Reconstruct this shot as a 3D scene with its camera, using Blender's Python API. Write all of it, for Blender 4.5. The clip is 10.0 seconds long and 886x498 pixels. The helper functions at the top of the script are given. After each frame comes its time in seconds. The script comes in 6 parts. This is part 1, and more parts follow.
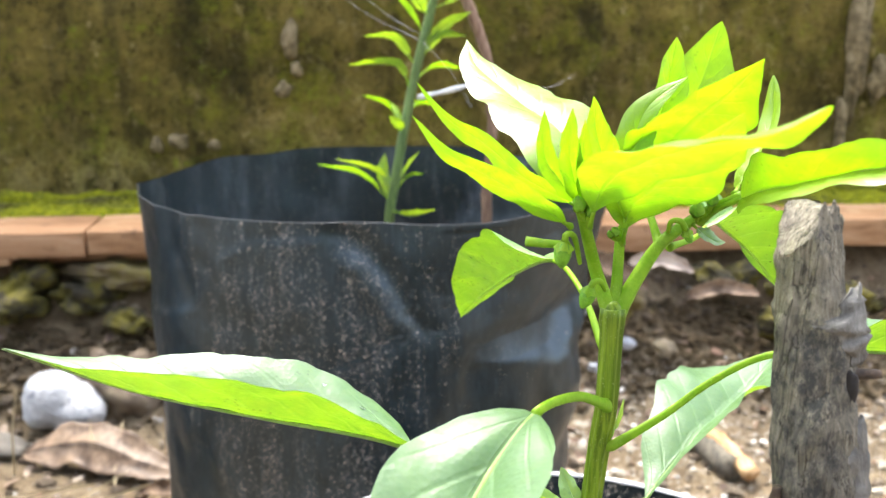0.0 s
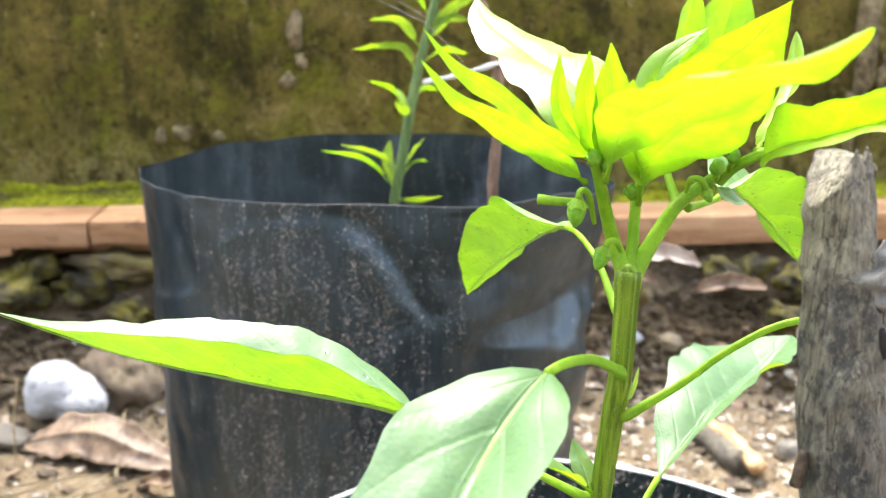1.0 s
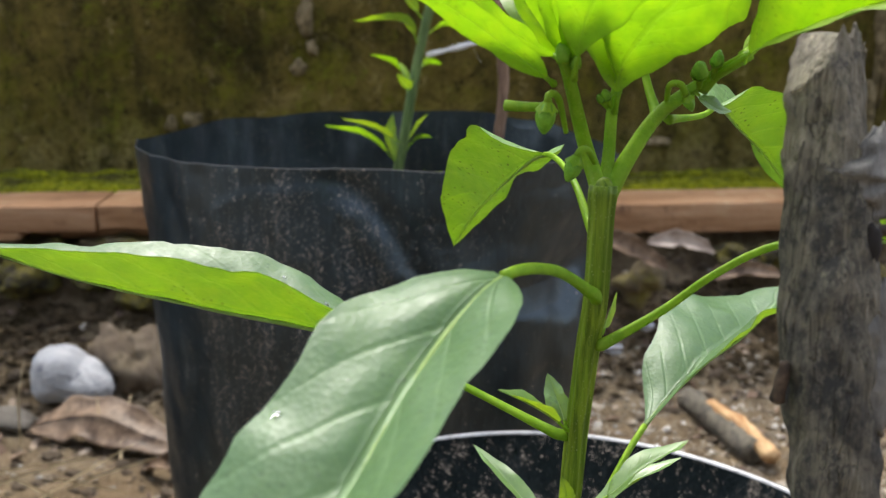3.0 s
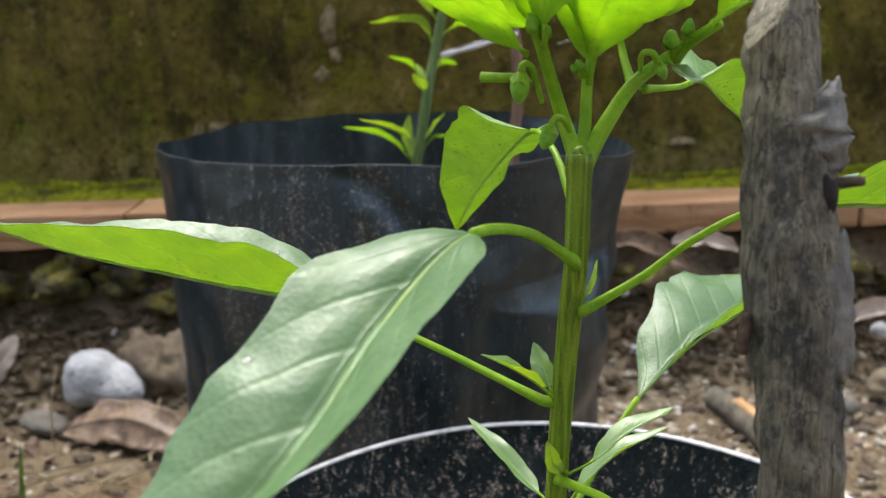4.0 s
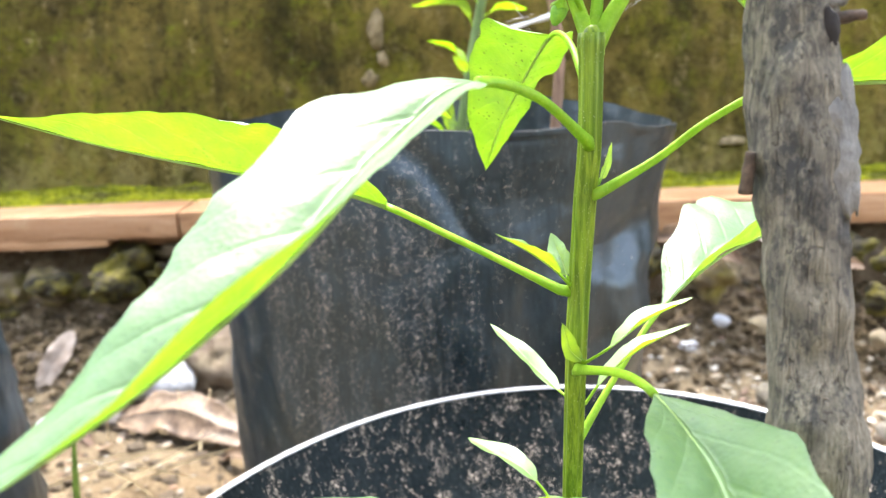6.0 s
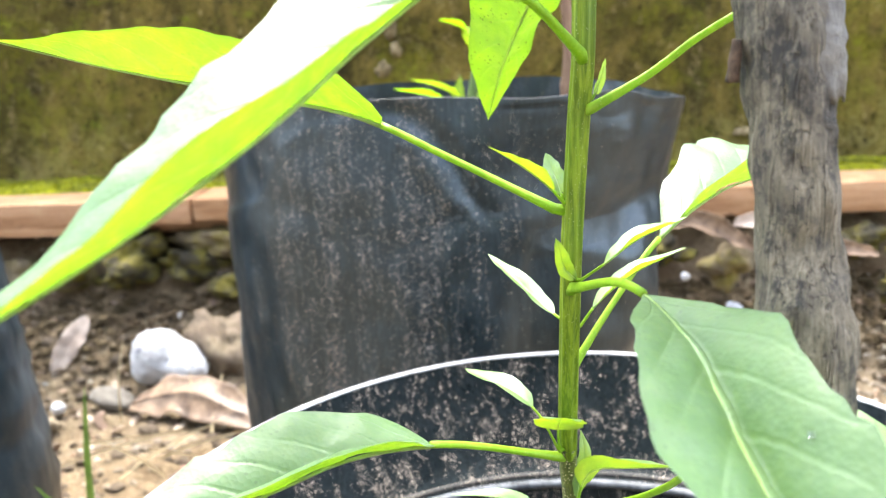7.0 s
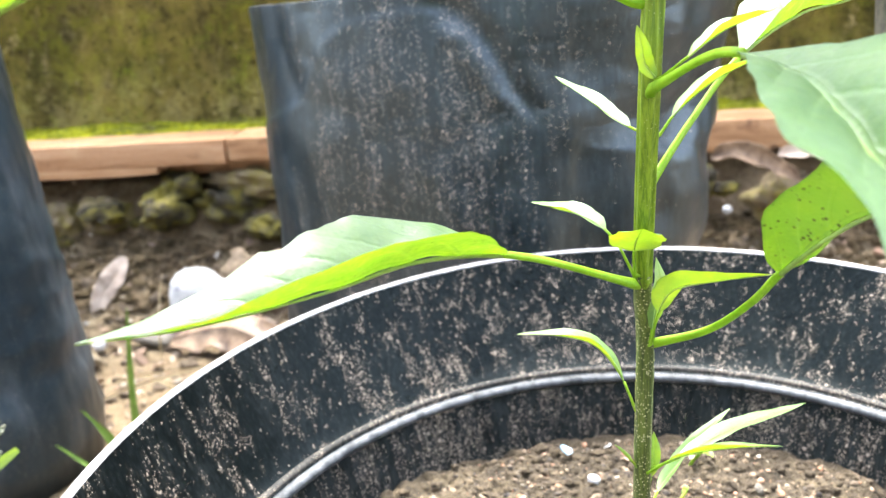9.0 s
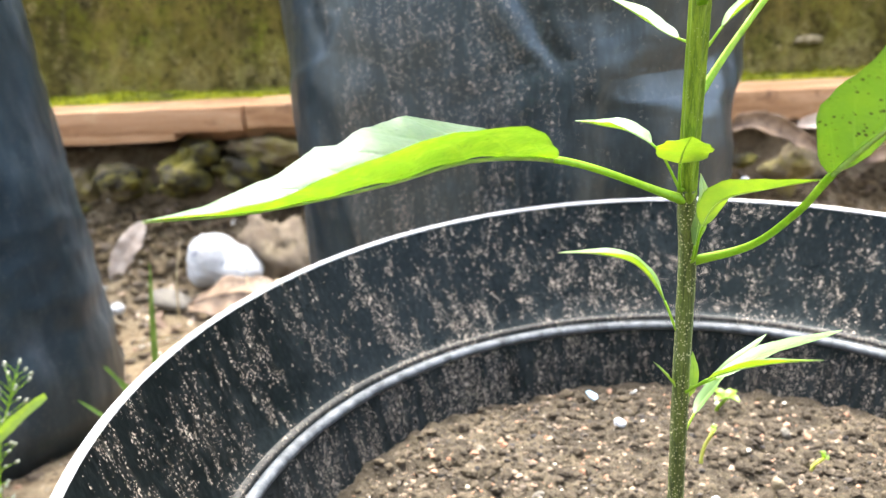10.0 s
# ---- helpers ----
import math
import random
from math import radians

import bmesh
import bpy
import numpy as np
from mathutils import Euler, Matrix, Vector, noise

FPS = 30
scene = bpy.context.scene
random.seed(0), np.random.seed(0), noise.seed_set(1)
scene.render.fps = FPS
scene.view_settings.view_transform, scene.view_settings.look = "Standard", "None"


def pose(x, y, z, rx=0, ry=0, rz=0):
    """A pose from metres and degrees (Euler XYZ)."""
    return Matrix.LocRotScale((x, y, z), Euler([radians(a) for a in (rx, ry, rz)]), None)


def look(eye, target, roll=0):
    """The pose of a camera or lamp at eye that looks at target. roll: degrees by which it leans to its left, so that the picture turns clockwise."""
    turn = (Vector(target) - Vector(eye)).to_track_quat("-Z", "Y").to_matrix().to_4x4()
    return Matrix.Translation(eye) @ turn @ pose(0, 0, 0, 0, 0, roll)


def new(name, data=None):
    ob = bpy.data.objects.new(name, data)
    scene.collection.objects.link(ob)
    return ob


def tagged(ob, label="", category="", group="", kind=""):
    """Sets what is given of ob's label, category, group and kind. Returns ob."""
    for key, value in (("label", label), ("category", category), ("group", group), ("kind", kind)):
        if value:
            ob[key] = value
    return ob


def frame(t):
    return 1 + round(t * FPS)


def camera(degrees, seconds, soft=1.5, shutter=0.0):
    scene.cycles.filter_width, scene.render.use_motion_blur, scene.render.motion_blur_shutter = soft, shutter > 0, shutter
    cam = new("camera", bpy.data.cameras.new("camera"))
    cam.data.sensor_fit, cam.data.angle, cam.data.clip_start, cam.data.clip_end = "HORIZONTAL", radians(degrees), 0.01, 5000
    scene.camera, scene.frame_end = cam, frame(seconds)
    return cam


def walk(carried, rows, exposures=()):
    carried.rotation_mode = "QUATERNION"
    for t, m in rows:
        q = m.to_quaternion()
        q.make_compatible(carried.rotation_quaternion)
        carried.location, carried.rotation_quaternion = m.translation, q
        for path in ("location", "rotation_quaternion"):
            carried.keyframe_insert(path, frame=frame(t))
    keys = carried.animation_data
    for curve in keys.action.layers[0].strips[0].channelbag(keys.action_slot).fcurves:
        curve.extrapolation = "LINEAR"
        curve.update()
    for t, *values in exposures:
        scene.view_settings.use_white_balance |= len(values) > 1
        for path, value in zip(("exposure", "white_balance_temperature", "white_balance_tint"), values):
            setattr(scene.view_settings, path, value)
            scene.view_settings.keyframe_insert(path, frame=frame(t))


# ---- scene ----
# ------------------------------------------------------------------ camera
cam = camera(53.72, 10.0, soft=1.3)
cam.data.dof.use_dof = True
cam.data.dof.focus_distance = 0.20
cam.data.dof.aperture_fstop = 26.0
PATH = [
    (0.0, 0.0000, -0.0000, 0.4750, 74.00, -0.00, 0.00),
    (0.5, -0.0010, 0.0042, 0.4690, 73.98, -0.13, 0.18),
    (1.0, -0.0007, 0.0057, 0.4646, 73.93, -0.19, 0.35),
    (1.5, 0.0002, 0.0109, 0.4577, 73.94, -0.36, 0.55),
    (2.0, 0.0023, 0.0141, 0.4514, 73.87, -0.50, 0.72),
    (2.5, 0.0057, 0.0144, 0.4475, 73.84, -0.49, 0.98),
    (4.0, 0.0207, 0.0058, 0.4384, 74.54, 1.29, 3.33),
    (4.5, 0.0237, 0.0034, 0.4331, 74.93, 1.72, 4.18),
    (5.0, 0.0255, 0.0018, 0.4260, 75.32, 1.93, 4.98),
    (5.5, 0.0261, -0.0009, 0.4184, 75.69, 2.17, 5.80),
    (7.0, 0.0328, -0.0091, 0.3932, 76.16, 2.47, 7.59),
    (7.5, 0.0291, -0.0099, 0.3816, 76.11, 2.26, 7.77),
    (8.0, 0.0271, -0.0081, 0.3747, 75.64, 2.81, 8.59),
    (8.5, 0.0244, -0.0073, 0.3660, 74.89, 3.21, 9.00),
    (9.0, 0.0222, -0.0085, 0.3576, 73.96, 3.57, 9.29),
    (9.5, 0.0180, -0.0124, 0.3508, 73.25, 3.43, 9.59),
    (10.0, 0.0139, -0.0164, 0.3429, 72.84, 3.15, 10.03),
]
EXPOSURES = [(0.0, 2.84), (1.0, 3.00), (1.6, 2.60), (2.0, 1.82), (2.5, 1.63), (4.0, 1.76), (4.5, 1.96), (5.0, 2.85), (5.5, 3.24),
             (7.0, 3.38), (7.5, 3.28), (8.0, 2.89), (8.5, 3.13), (9.0, 3.49), (10.0, 3.30)]
walk(cam, [(t, pose(x, y, z, rx, ry, rz)) for t, x, y, z, rx, ry, rz in PATH], EXPOSURES)

# ------------------------------------------------------------------ light: a bright overcast day
world = bpy.data.worlds.new("overcast_sky")
scene.world = world
world.use_nodes = True
wt = world.node_tree
sky = wt.nodes.new("ShaderNodeTexSky")
sky.sky_type, sky.sun_disc = "NISHITA", False
sky.sun_elevation, sky.sun_rotation = radians(68), radians(-16)
sky.dust_density, sky.air_density = 3.0, 1.0
pale = wt.nodes.new("ShaderNodeHueSaturation")
pale.inputs["Saturation"].default_value = 0.55
wt.links.new(sky.outputs[0], pale.inputs["Color"])
wt.links.new(pale.outputs[0], wt.nodes["Background"].inputs["Color"])
wt.nodes["Background"].inputs["Strength"].default_value = 0.15
sun_data = bpy.data.lights.new("sun", "SUN")
sun_data.energy, sun_data.angle, sun_data.color = 1.7, radians(26), (1.0, 0.96, 0.88)
sun = new("sun", sun_data)
sun.matrix_world = look((-0.35, 1.45, 3.2), (0, 0.3, 0.2))


# ------------------------------------------------------------------ material helpers
class Net:
    def __init__(self, name):
        self.mat = bpy.data.materials.new(name)
        self.mat.use_nodes = True
        self.t = self.mat.node_tree
        self.p = self.t.nodes["Principled BSDF"]
        self.out = self.t.nodes["Material Output"]

    def node(self, kind, operation="", blend="", data="", feature=""):
        n = self.t.nodes.new(kind)
        if operation:
            n.operation = operation
        if data:
            n.data_type = data
        if blend:
            n.blend_type = blend
        if feature:
            n.feature = feature
        return n

    def put(self, socket, value):
        if isinstance(value, bpy.types.NodeSocket):
            self.t.links.new(value, socket)
        else:
            socket.default_value = value

    def coords(self, scale=(1, 1, 1), kind="Object"):
        c = self.node("ShaderNodeTexCoord")
        m = self.node("ShaderNodeMapping")
        m.inputs["Scale"].default_value = scale
        self.t.links.new(c.outputs[kind], m.inputs["Vector"])
        return m.outputs[0]

    def noise(self, vec, scale, detail=4.0, rough=0.6, dist=0.0):
        n = self.node("ShaderNodeTexNoise")
        self.put(n.inputs["Vector"], vec)
        n.inputs["Scale"].default_value, n.inputs["Detail"].default_value = scale, detail
        n.inputs["Roughness"].default_value, n.inputs["Distortion"].default_value = rough, dist
        return n.outputs[0]

    def voronoi(self, vec, scale, feature="F1", out=0):
        n = self.node("ShaderNodeTexVoronoi", feature=feature)
        self.put(n.inputs["Vector"], vec)
        n.inputs["Scale"].default_value = scale
        return n.outputs[out]

    def ramp(self, fac, stops):
        n = self.node("ShaderNodeValToRGB")
        r = n.color_ramp
        while len(r.elements) < len(stops):
            r.elements.new(0.5)
        for e, (at, c) in zip(r.elements, stops):
            e.position = at
            e.color = (c, c, c, 1) if isinstance(c, (int, float)) else (*c, 1)
        self.put(n.inputs[0], fac)
        return n.outputs[0]

    def mix(self, fac, a, b, blend="MIX"):
        n = self.node("ShaderNodeMix", data="RGBA", blend=blend)
        self.put(n.inputs[0], fac)
        for sock, v in ((n.inputs[6], a), (n.inputs[7], b)):
            self.put(sock, (*v, 1) if isinstance(v, tuple) and len(v) == 3 else v)
        return n.outputs[2]

    def math(self, op, a, b=0.0):
        n = self.node("ShaderNodeMath", operation=op)
        self.put(n.inputs[0], a)
        self.put(n.inputs[1], b)
        return n.outputs[0]

    def random(self):
        return self.node("ShaderNodeObjectInfo").outputs["Random"]

    def island(self):
        return self.node("ShaderNodeNewGeometry").outputs["Random Per Island"]

    def bump(self, height, strength, dist, base=None):
        n = self.node("ShaderNodeBump")
        n.inputs["Strength"].default_value, n.inputs["Distance"].default_value = strength, dist
        self.put(n.inputs["Height"], height)
        if base is not None:
            self.put(n.inputs["Normal"], base)
        return n.outputs[0]

    def done(self, color, rough=0.7, normal=None, spec=0.5, metal=0.0):
        self.put(self.p.inputs["Base Color"], (*color, 1) if isinstance(color, tuple) else color)
        self.put(self.p.inputs["Roughness"], rough)
        self.put(self.p.inputs["Specular IOR Level"], spec)
        self.put(self.p.inputs["Metallic"], metal)
        if normal is not None:
            self.put(self.p.inputs["Normal"], normal)
        return self.mat


def leaf_material(name, dark, light, vein, through_colour, through_share, rough=0.36, spots=0.0, relief=1.0, gloss=1.0):
    n = Net(name)
    uv = n.node("ShaderNodeUVMap")
    sep = n.node("ShaderNodeSeparateXYZ")
    n.put(sep.inputs[0], uv.outputs[0])
    u, v = sep.outputs[0], sep.outputs[1]
    au = n.math("ABSOLUTE", u)
    w = n.math("FRACT", n.math("SUBTRACT", n.math("MULTIPLY", v, 8.0), n.math("MULTIPLY", n.math("POWER", au, 1.25), 1.7)))
    side = n.math("ABSOLUTE", n.math("SUBTRACT", w, 0.5))
    lines = n.ramp(side, [(0.40, 0.0), (0.485, 1.0)])
    mid = n.ramp(au, [(0.02, 1.0), (0.08, 0.0)])
    veins = n.math("MAXIMUM", n.math("MULTIPLY", n.math("MULTIPLY", lines, n.ramp(au, [(0.3, 0.34), (0.95, 0.08)])), n.ramp(n.noise(n.coords(), 130.0, 3.0), [(0.3, 0.5), (0.7, 1.0)])), mid)
    pos = n.coords()
    fine = n.noise(pos, 420.0, 3.0)
    big = n.noise(pos, 45.0, 4.0)
    col = n.mix(big, dark, light)
    col = n.mix(n.math("MULTIPLY", fine, 0.35), col, light)
    cells = n.voronoi(pos, 900.0)
    col = n.mix(n.math("MULTIPLY", veins, 0.7 * relief), col, vein)
    tint = n.mix(n.ramp(n.noise(pos, 75.0, 4.0, 0.65), [(0.36, 0.0), (0.66, 1.0)]), tuple(c * 0.72 for c in through_colour),
                 tuple(min(1.0, c * k) for c, k in zip(through_colour, (1.22, 1.12, 0.6))))
    tint = n.mix(n.ramp(n.noise(pos, 230.0, 3.0, 0.6), [(0.46, 0.0), (0.64, 0.55)]), tint, tuple(min(1.0, c * k) for c, k in zip(through_colour, (1.55, 1.18, 1.0))))
    tint = n.mix(n.math("MULTIPLY", veins, 0.45), tint, tuple(c * 0.70 for c in through_colour))
    if spots > 0:
        dots = n.ramp(n.voronoi(pos, 640.0), [(0.16, 1.0), (0.30, 0.0)])
        gate = n.ramp(n.noise(pos, 110.0, 5.0, 0.7), [(0.50, 0.0), (0.58, 1.0)])
        d = n.math("MULTIPLY", n.math("MULTIPLY", dots, gate), spots)
        col = n.mix(d, col, (0.02, 0.03, 0.008))
        tint = n.mix(d, tint, (0.02, 0.025, 0.005))
    h = n.math("ADD", n.math("MULTIPLY", n.math("SUBTRACT", 1.0, veins), 0.7), n.math("MULTIPLY", cells, 0.10))
    h = n.math("ADD", h, n.math("MULTIPLY", n.noise(pos, 150.0, 1.0), 0.6))
    nor = n.bump(h, 0.6 * relief, 0.0008)
    n.done(col, n.ramp(fine, [(0.3, rough - 0.05), (0.7, rough + 0.12)]), nor, gloss)
    n.p.inputs["IOR"].default_value = 1.52
    edge = n.ramp(au, [(0.90, 0.0), (0.99, 0.55)])
    tint = n.mix(edge, tint, tuple(c * 0.45 for c in through_colour))
    tr = n.node("ShaderNodeBsdfTranslucent")
    n.put(tr.inputs["Color"], tint)
    n.put(tr.inputs["Normal"], nor)
    ms = n.node("ShaderNodeMixShader")
    ms.inputs[0].default_value = through_share
    n.t.links.new(n.p.outputs[0], ms.inputs[1])
    n.t.links.new(tr.outputs[0], ms.inputs[2])
    n.t.links.new(ms.outputs[0], n.out.inputs[0])
    return n.mat


MATURE = leaf_material("mature_leaf", (0.042, 0.106, 0.038), (0.094, 0.175, 0.069), (0.20, 0.32, 0.14), (0.186, 0.380, 0.005), 0.33, 0.44, 0.3, 1.3, 0.66)
YOUNG = leaf_material("young_leaf", (0.15, 0.28, 0.012), (0.23, 0.37, 0.022), (0.32, 0.46, 0.08), (0.186, 0.402, 0.004), 0.54, 0.36, 0.2, 0.7)
TENDER = leaf_material("tender_leaf", (0.085, 0.190, 0.045), (0.150, 0.270, 0.075), (0.24, 0.37, 0.13), (0.27, 0.46, 0.008), 0.38, 0.36, 0.2, 0.4)
THICK = leaf_material("thick_leaf", (0.060, 0.150, 0.030), (0.120, 0.225, 0.055), (0.20, 0.33, 0.10), (0.165, 0.36, 0.004), 0.24, 0.42, 1.0, 1.4, 0.65)


def stem_material(name, low, high, speck, glow=0.25, warts=0.0, fibre=(900, 900, 22)):
    n = Net(name)
    pos = n.coords()
    st = n.noise(n.coords(fibre), 1.0, 4.0, 0.7)
    col = n.mix(n.ramp(st, [(0.40, 0.0), (0.60, 1.0)]), low, high)
    dots = n.ramp(n.voronoi(pos, 1500.0), [(0.12, 1.0), (0.24, 0.0)])
    col = n.mix(n.math("MULTIPLY", dots, n.ramp(n.noise(pos, 240.0), [(0.46, 0.0), (0.60, 0.7)])), col, speck)
    if warts > 0:
        many = n.math("MULTIPLY", n.ramp(n.voronoi(pos, 1250.0), [(0.20, 1.0), (0.34, 0.0)]), n.ramp(n.noise(pos, 260.0), [(0.40, 0.0), (0.54, warts)]))
        col = n.mix(many, col, speck)
        dots = n.math("MAXIMUM", dots, many)
    nor = n.bump(n.math("ADD", st, n.math("MULTIPLY", dots, 0.8)), 0.4, 0.0004)
    n.done(col, 0.40, nor, 0.35)
    tr = n.node("ShaderNodeBsdfTranslucent")
    n.put(tr.inputs["Color"], n.mix(0.5, col, high))
    ms = n.node("ShaderNodeMixShader")
    ms.inputs[0].default_value = glow
    n.t.links.new(n.p.outputs[0], ms.inputs[1])
    n.t.links.new(tr.outputs[0], ms.inputs[2])
    n.t.links.new(ms.outputs[0], n.out.inputs[0])
    return n.mat


STEM = stem_material("green_stem", (0.090, 0.155, 0.008), (0.230, 0.330, 0.024), (0.50, 0.54, 0.26))
PETIOLE = stem_material("petiole_green", (0.205, 0.38, 0.018), (0.30, 0.48, 0.036), (0.46, 0.56, 0.18), 0.45, 0.0, (260, 260, 260))
OLD_STEM = stem_material("woody_green_stem", (0.040, 0.058, 0.014), (0.120, 0.150, 0.032), (0.50, 0.47, 0.28), 0.06, 0.9)
GREY_STEM = stem_material("grey_green_stem", (0.075, 0.130, 0.042), (0.18, 0.26, 0.09), (0.40, 0.44, 0.28), 0.12)
RIB = stem_material("leaf_rib", (0.32, 0.46, 0.14), (0.44, 0.58, 0.22), (0.5, 0.62, 0.3), 0.55, 0.0, (260, 260, 260))


def wall_material():
    n = Net("mossy_render")
    pos = n.coords()
    big = n.noise(n.coords((3.2, 3.2, 2.2)), 1.0, 6.0, 0.65, 0.5)
    streak = n.noise(n.coords((16, 16, 2.4)), 1.0, 6.0, 0.68, 0.3)
    patch = n.noise(pos, 9.0, 8.0, 0.72, 0.4)
    mid = n.noise(pos, 30.0, 7.0, 0.74)
    fine = n.noise(pos, 110.0, 5.0, 0.75)
    col = n.ramp(patch, [(0.28, (0.040, 0.032, 0.010)), (0.44, (0.110, 0.087, 0.020)), (0.58, (0.200, 0.152, 0.038)), (0.76, (0.42, 0.315, 0.125))])
    col = n.mix(n.ramp(big, [(0.38, 0.75), (0.56, 0.0)]), col, (0.036, 0.030, 0.009))
    col = n.mix(n.ramp(streak, [(0.52, 0.0), (0.68, 0.7)]), col, (0.025, 0.022, 0.011))
    along = n.node("ShaderNodeSeparateXYZ")
    n.put(along.inputs[0], pos)
    spread = n.ramp(n.math("ADD", along.outputs[0], n.math("MULTIPLY", n.noise(pos, 6.0, 4.0), 0.5)), [(0.0, 1.0), (0.30, 0.40)])
    moss = n.math("MULTIPLY", n.ramp(n.noise(pos, 6.0, 7.0, 0.75), [(0.46, 0.0), (0.62, 1.0)]), n.ramp(mid, [(0.40, 0.0), (0.56, 1.0)]))
    col = n.mix(n.math("MULTIPLY", moss, 0.7), col, (0.145, 0.150, 0.010))
    bright = n.math("MULTIPLY", n.ramp(n.noise(pos, 20.0, 7.0, 0.8), [(0.55, 0.0), (0.64, 1.0)]), n.ramp(fine, [(0.42, 0.1), (0.60, 1.0)]))
    col = n.mix(n.math("MULTIPLY", n.math("MULTIPLY", bright, spread), 0.7), col, (0.16, 0.215, 0.008))
    fleck = n.math("MULTIPLY", n.ramp(n.noise(n.coords((42, 42, 20)), 1.0, 6.0, 0.75), [(0.55, 0.0), (0.66, 1.0)]), n.ramp(fine, [(0.46, 0.0), (0.58, 1.0)]))
    col = n.mix(n.math("MULTIPLY", fleck, 0.85), col, (0.35, 0.275, 0.125))
    low = n.ramp(n.math("ADD", along.outputs[2], n.math("MULTIPLY", patch, 0.12)), [(0.27, 0.8), (0.36, 0.0)])
    col = n.mix(n.math("MULTIPLY", n.math("MULTIPLY", low, n.ramp(mid, [(0.46, 0.0), (0.60, 1.0)])), 0.8), col, (0.24, 0.195, 0.080))
    grain = n.noise(pos, 190.0, 4.0, 0.75)
    col = n.mix(n.ramp(grain, [(0.34, 0.75), (0.47, 0.0)]), col, (0.012, 0.010, 0.003))
    dark = n.ramp(n.noise(pos, 52.0, 6.0, 0.75), [(0.34, 0.8), (0.44, 0.0)])
    col = n.mix(dark, col, (0.012, 0.010, 0.003))
    blot = n.math("MULTIPLY", n.ramp(n.noise(n.coords((15, 15, 11)), 1.0, 7.0, 0.72), [(0.36, 0.85), (0.47, 0.0)]), n.ramp(mid, [(0.40, 1.0), (0.66, 0.35)]))
    col = n.mix(blot, col, (0.020, 0.017, 0.006))
    h = n.math("ADD", fine, n.math("MULTIPLY", mid, 1.6))
    return n.done(col, 0.92, n.bump(h, 0.8, 0.008), 0.10)


def pale_plaster_material():
    n = Net("pale_plaster")
    pos = n.coords()
    f = n.noise(pos, 60.0, 6.0, 0.75)
    col = n.ramp(f, [(0.40, (0.060, 0.046, 0.020)), (0.54, (0.17, 0.132, 0.068)), (0.74, (0.34, 0.27, 0.165))])
    return n.done(col, 0.9, n.bump(f, 0.7, 0.004), 0.3)


def brick_material():
    n = Net("fired_clay")
    pos = n.coords()
    r = n.random()
    g = n.noise(n.coords((6, 60, 60)), 1.0, 5.0, 0.7, 0.5)
    f = n.noise(pos, 160.0, 4.0)
    col = n.ramp(g, [(0.28, (0.135, 0.062, 0.024)), (0.46, (0.290, 0.158, 0.074)), (0.58, (0.38, 0.225, 0.120)), (0.74, (0.50, 0.34, 0.20))])
    col = n.mix(n.math("MULTIPLY", r, 0.35), col, (0.25, 0.125, 0.065))
    col = n.mix(n.ramp(n.noise(pos, 24.0, 5.0, 0.7), [(0.58, 0.0), (0.72, 0.7)]), col, (0.44, 0.32, 0.18))
    col = n.mix(n.ramp(n.noise(pos, 38.0, 5.0, 0.7), [(0.3, 0.75), (0.42, 0.0)]), col, (0.07, 0.035, 0.02))
    return n.done(col, 0.75, n.bump(n.math("ADD", g, f), 0.5, 0.002), 0.35)


def moss_material():
    n = Net("green_moss")
    pos = n.coords()
    f = n.noise(pos, 120.0, 5.0, 0.7)
    b = n.noise(pos, 14.0, 5.0, 0.6)
    col = n.ramp(f, [(0.3, (0.035, 0.050, 0.003)), (0.52, (0.20, 0.212, 0.005)), (0.72, (0.38, 0.375, 0.010))])
    col = n.mix(n.ramp(b, [(0.36, 0.9), (0.52, 0.0)]), col, (0.060, 0.055, 0.016))
    return n.done(col, 0.95, n.bump(f, 0.9, 0.006), 0.2)


def earth_material(name, a, b, c, scale=1.0):
    n = Net(name)
    pos = n.coords()
    big = n.noise(pos, 5.0 * scale, 6.0, 0.65)
    mid = n.noise(pos, 38.0 * scale, 6.0, 0.72)
    fine = n.noise(pos, 260.0 * scale, 4.0, 0.7)
    col = n.mix(n.ramp(mid, [(0.35, 0.0), (0.65, 1.0)]), a, b)
    col = n.mix(n.ramp(big, [(0.4, 0.0), (0.65, 0.8)]), col, c)
    col = n.mix(n.ramp(fine, [(0.58, 0.0), (0.75, 0.55)]), col, tuple(min(1, x * 2.0) for x in b))
    col = n.mix(n.ramp(fine, [(0.28, 0.7), (0.4, 0.0)]), col, tuple(x * 0.35 for x in a))
    return n.done(col, 0.93, n.bump(n.math("ADD", n.math("MULTIPLY", mid, 1.5), fine), 0.9, 0.006 / scale), 0.3)


def pebble_material():
    n = Net("mixed_gravel")
    r = n.island()
    pos = n.coords()
    f = n.noise(pos, 300.0, 4.0)
    col = n.ramp(r, [(0.0, (0.09, 0.07, 0.05)), (0.3, (0.20, 0.16, 0.11)), (0.5, (0.30, 0.24, 0.17)), (0.65, (0.24, 0.13, 0.08)),
                     (0.8, (0.26, 0.26, 0.25)), (0.93, (0.36, 0.31, 0.22)), (1.0, (0.68, 0.66, 0.62))])
    col = n.mix(n.ramp(f, [(0.35, 0.5), (0.55, 0.0)]), col, (0.10, 0.075, 0.05))
    return n.done(col, 0.8, n.bump(f, 0.5, 0.002), 0.4)


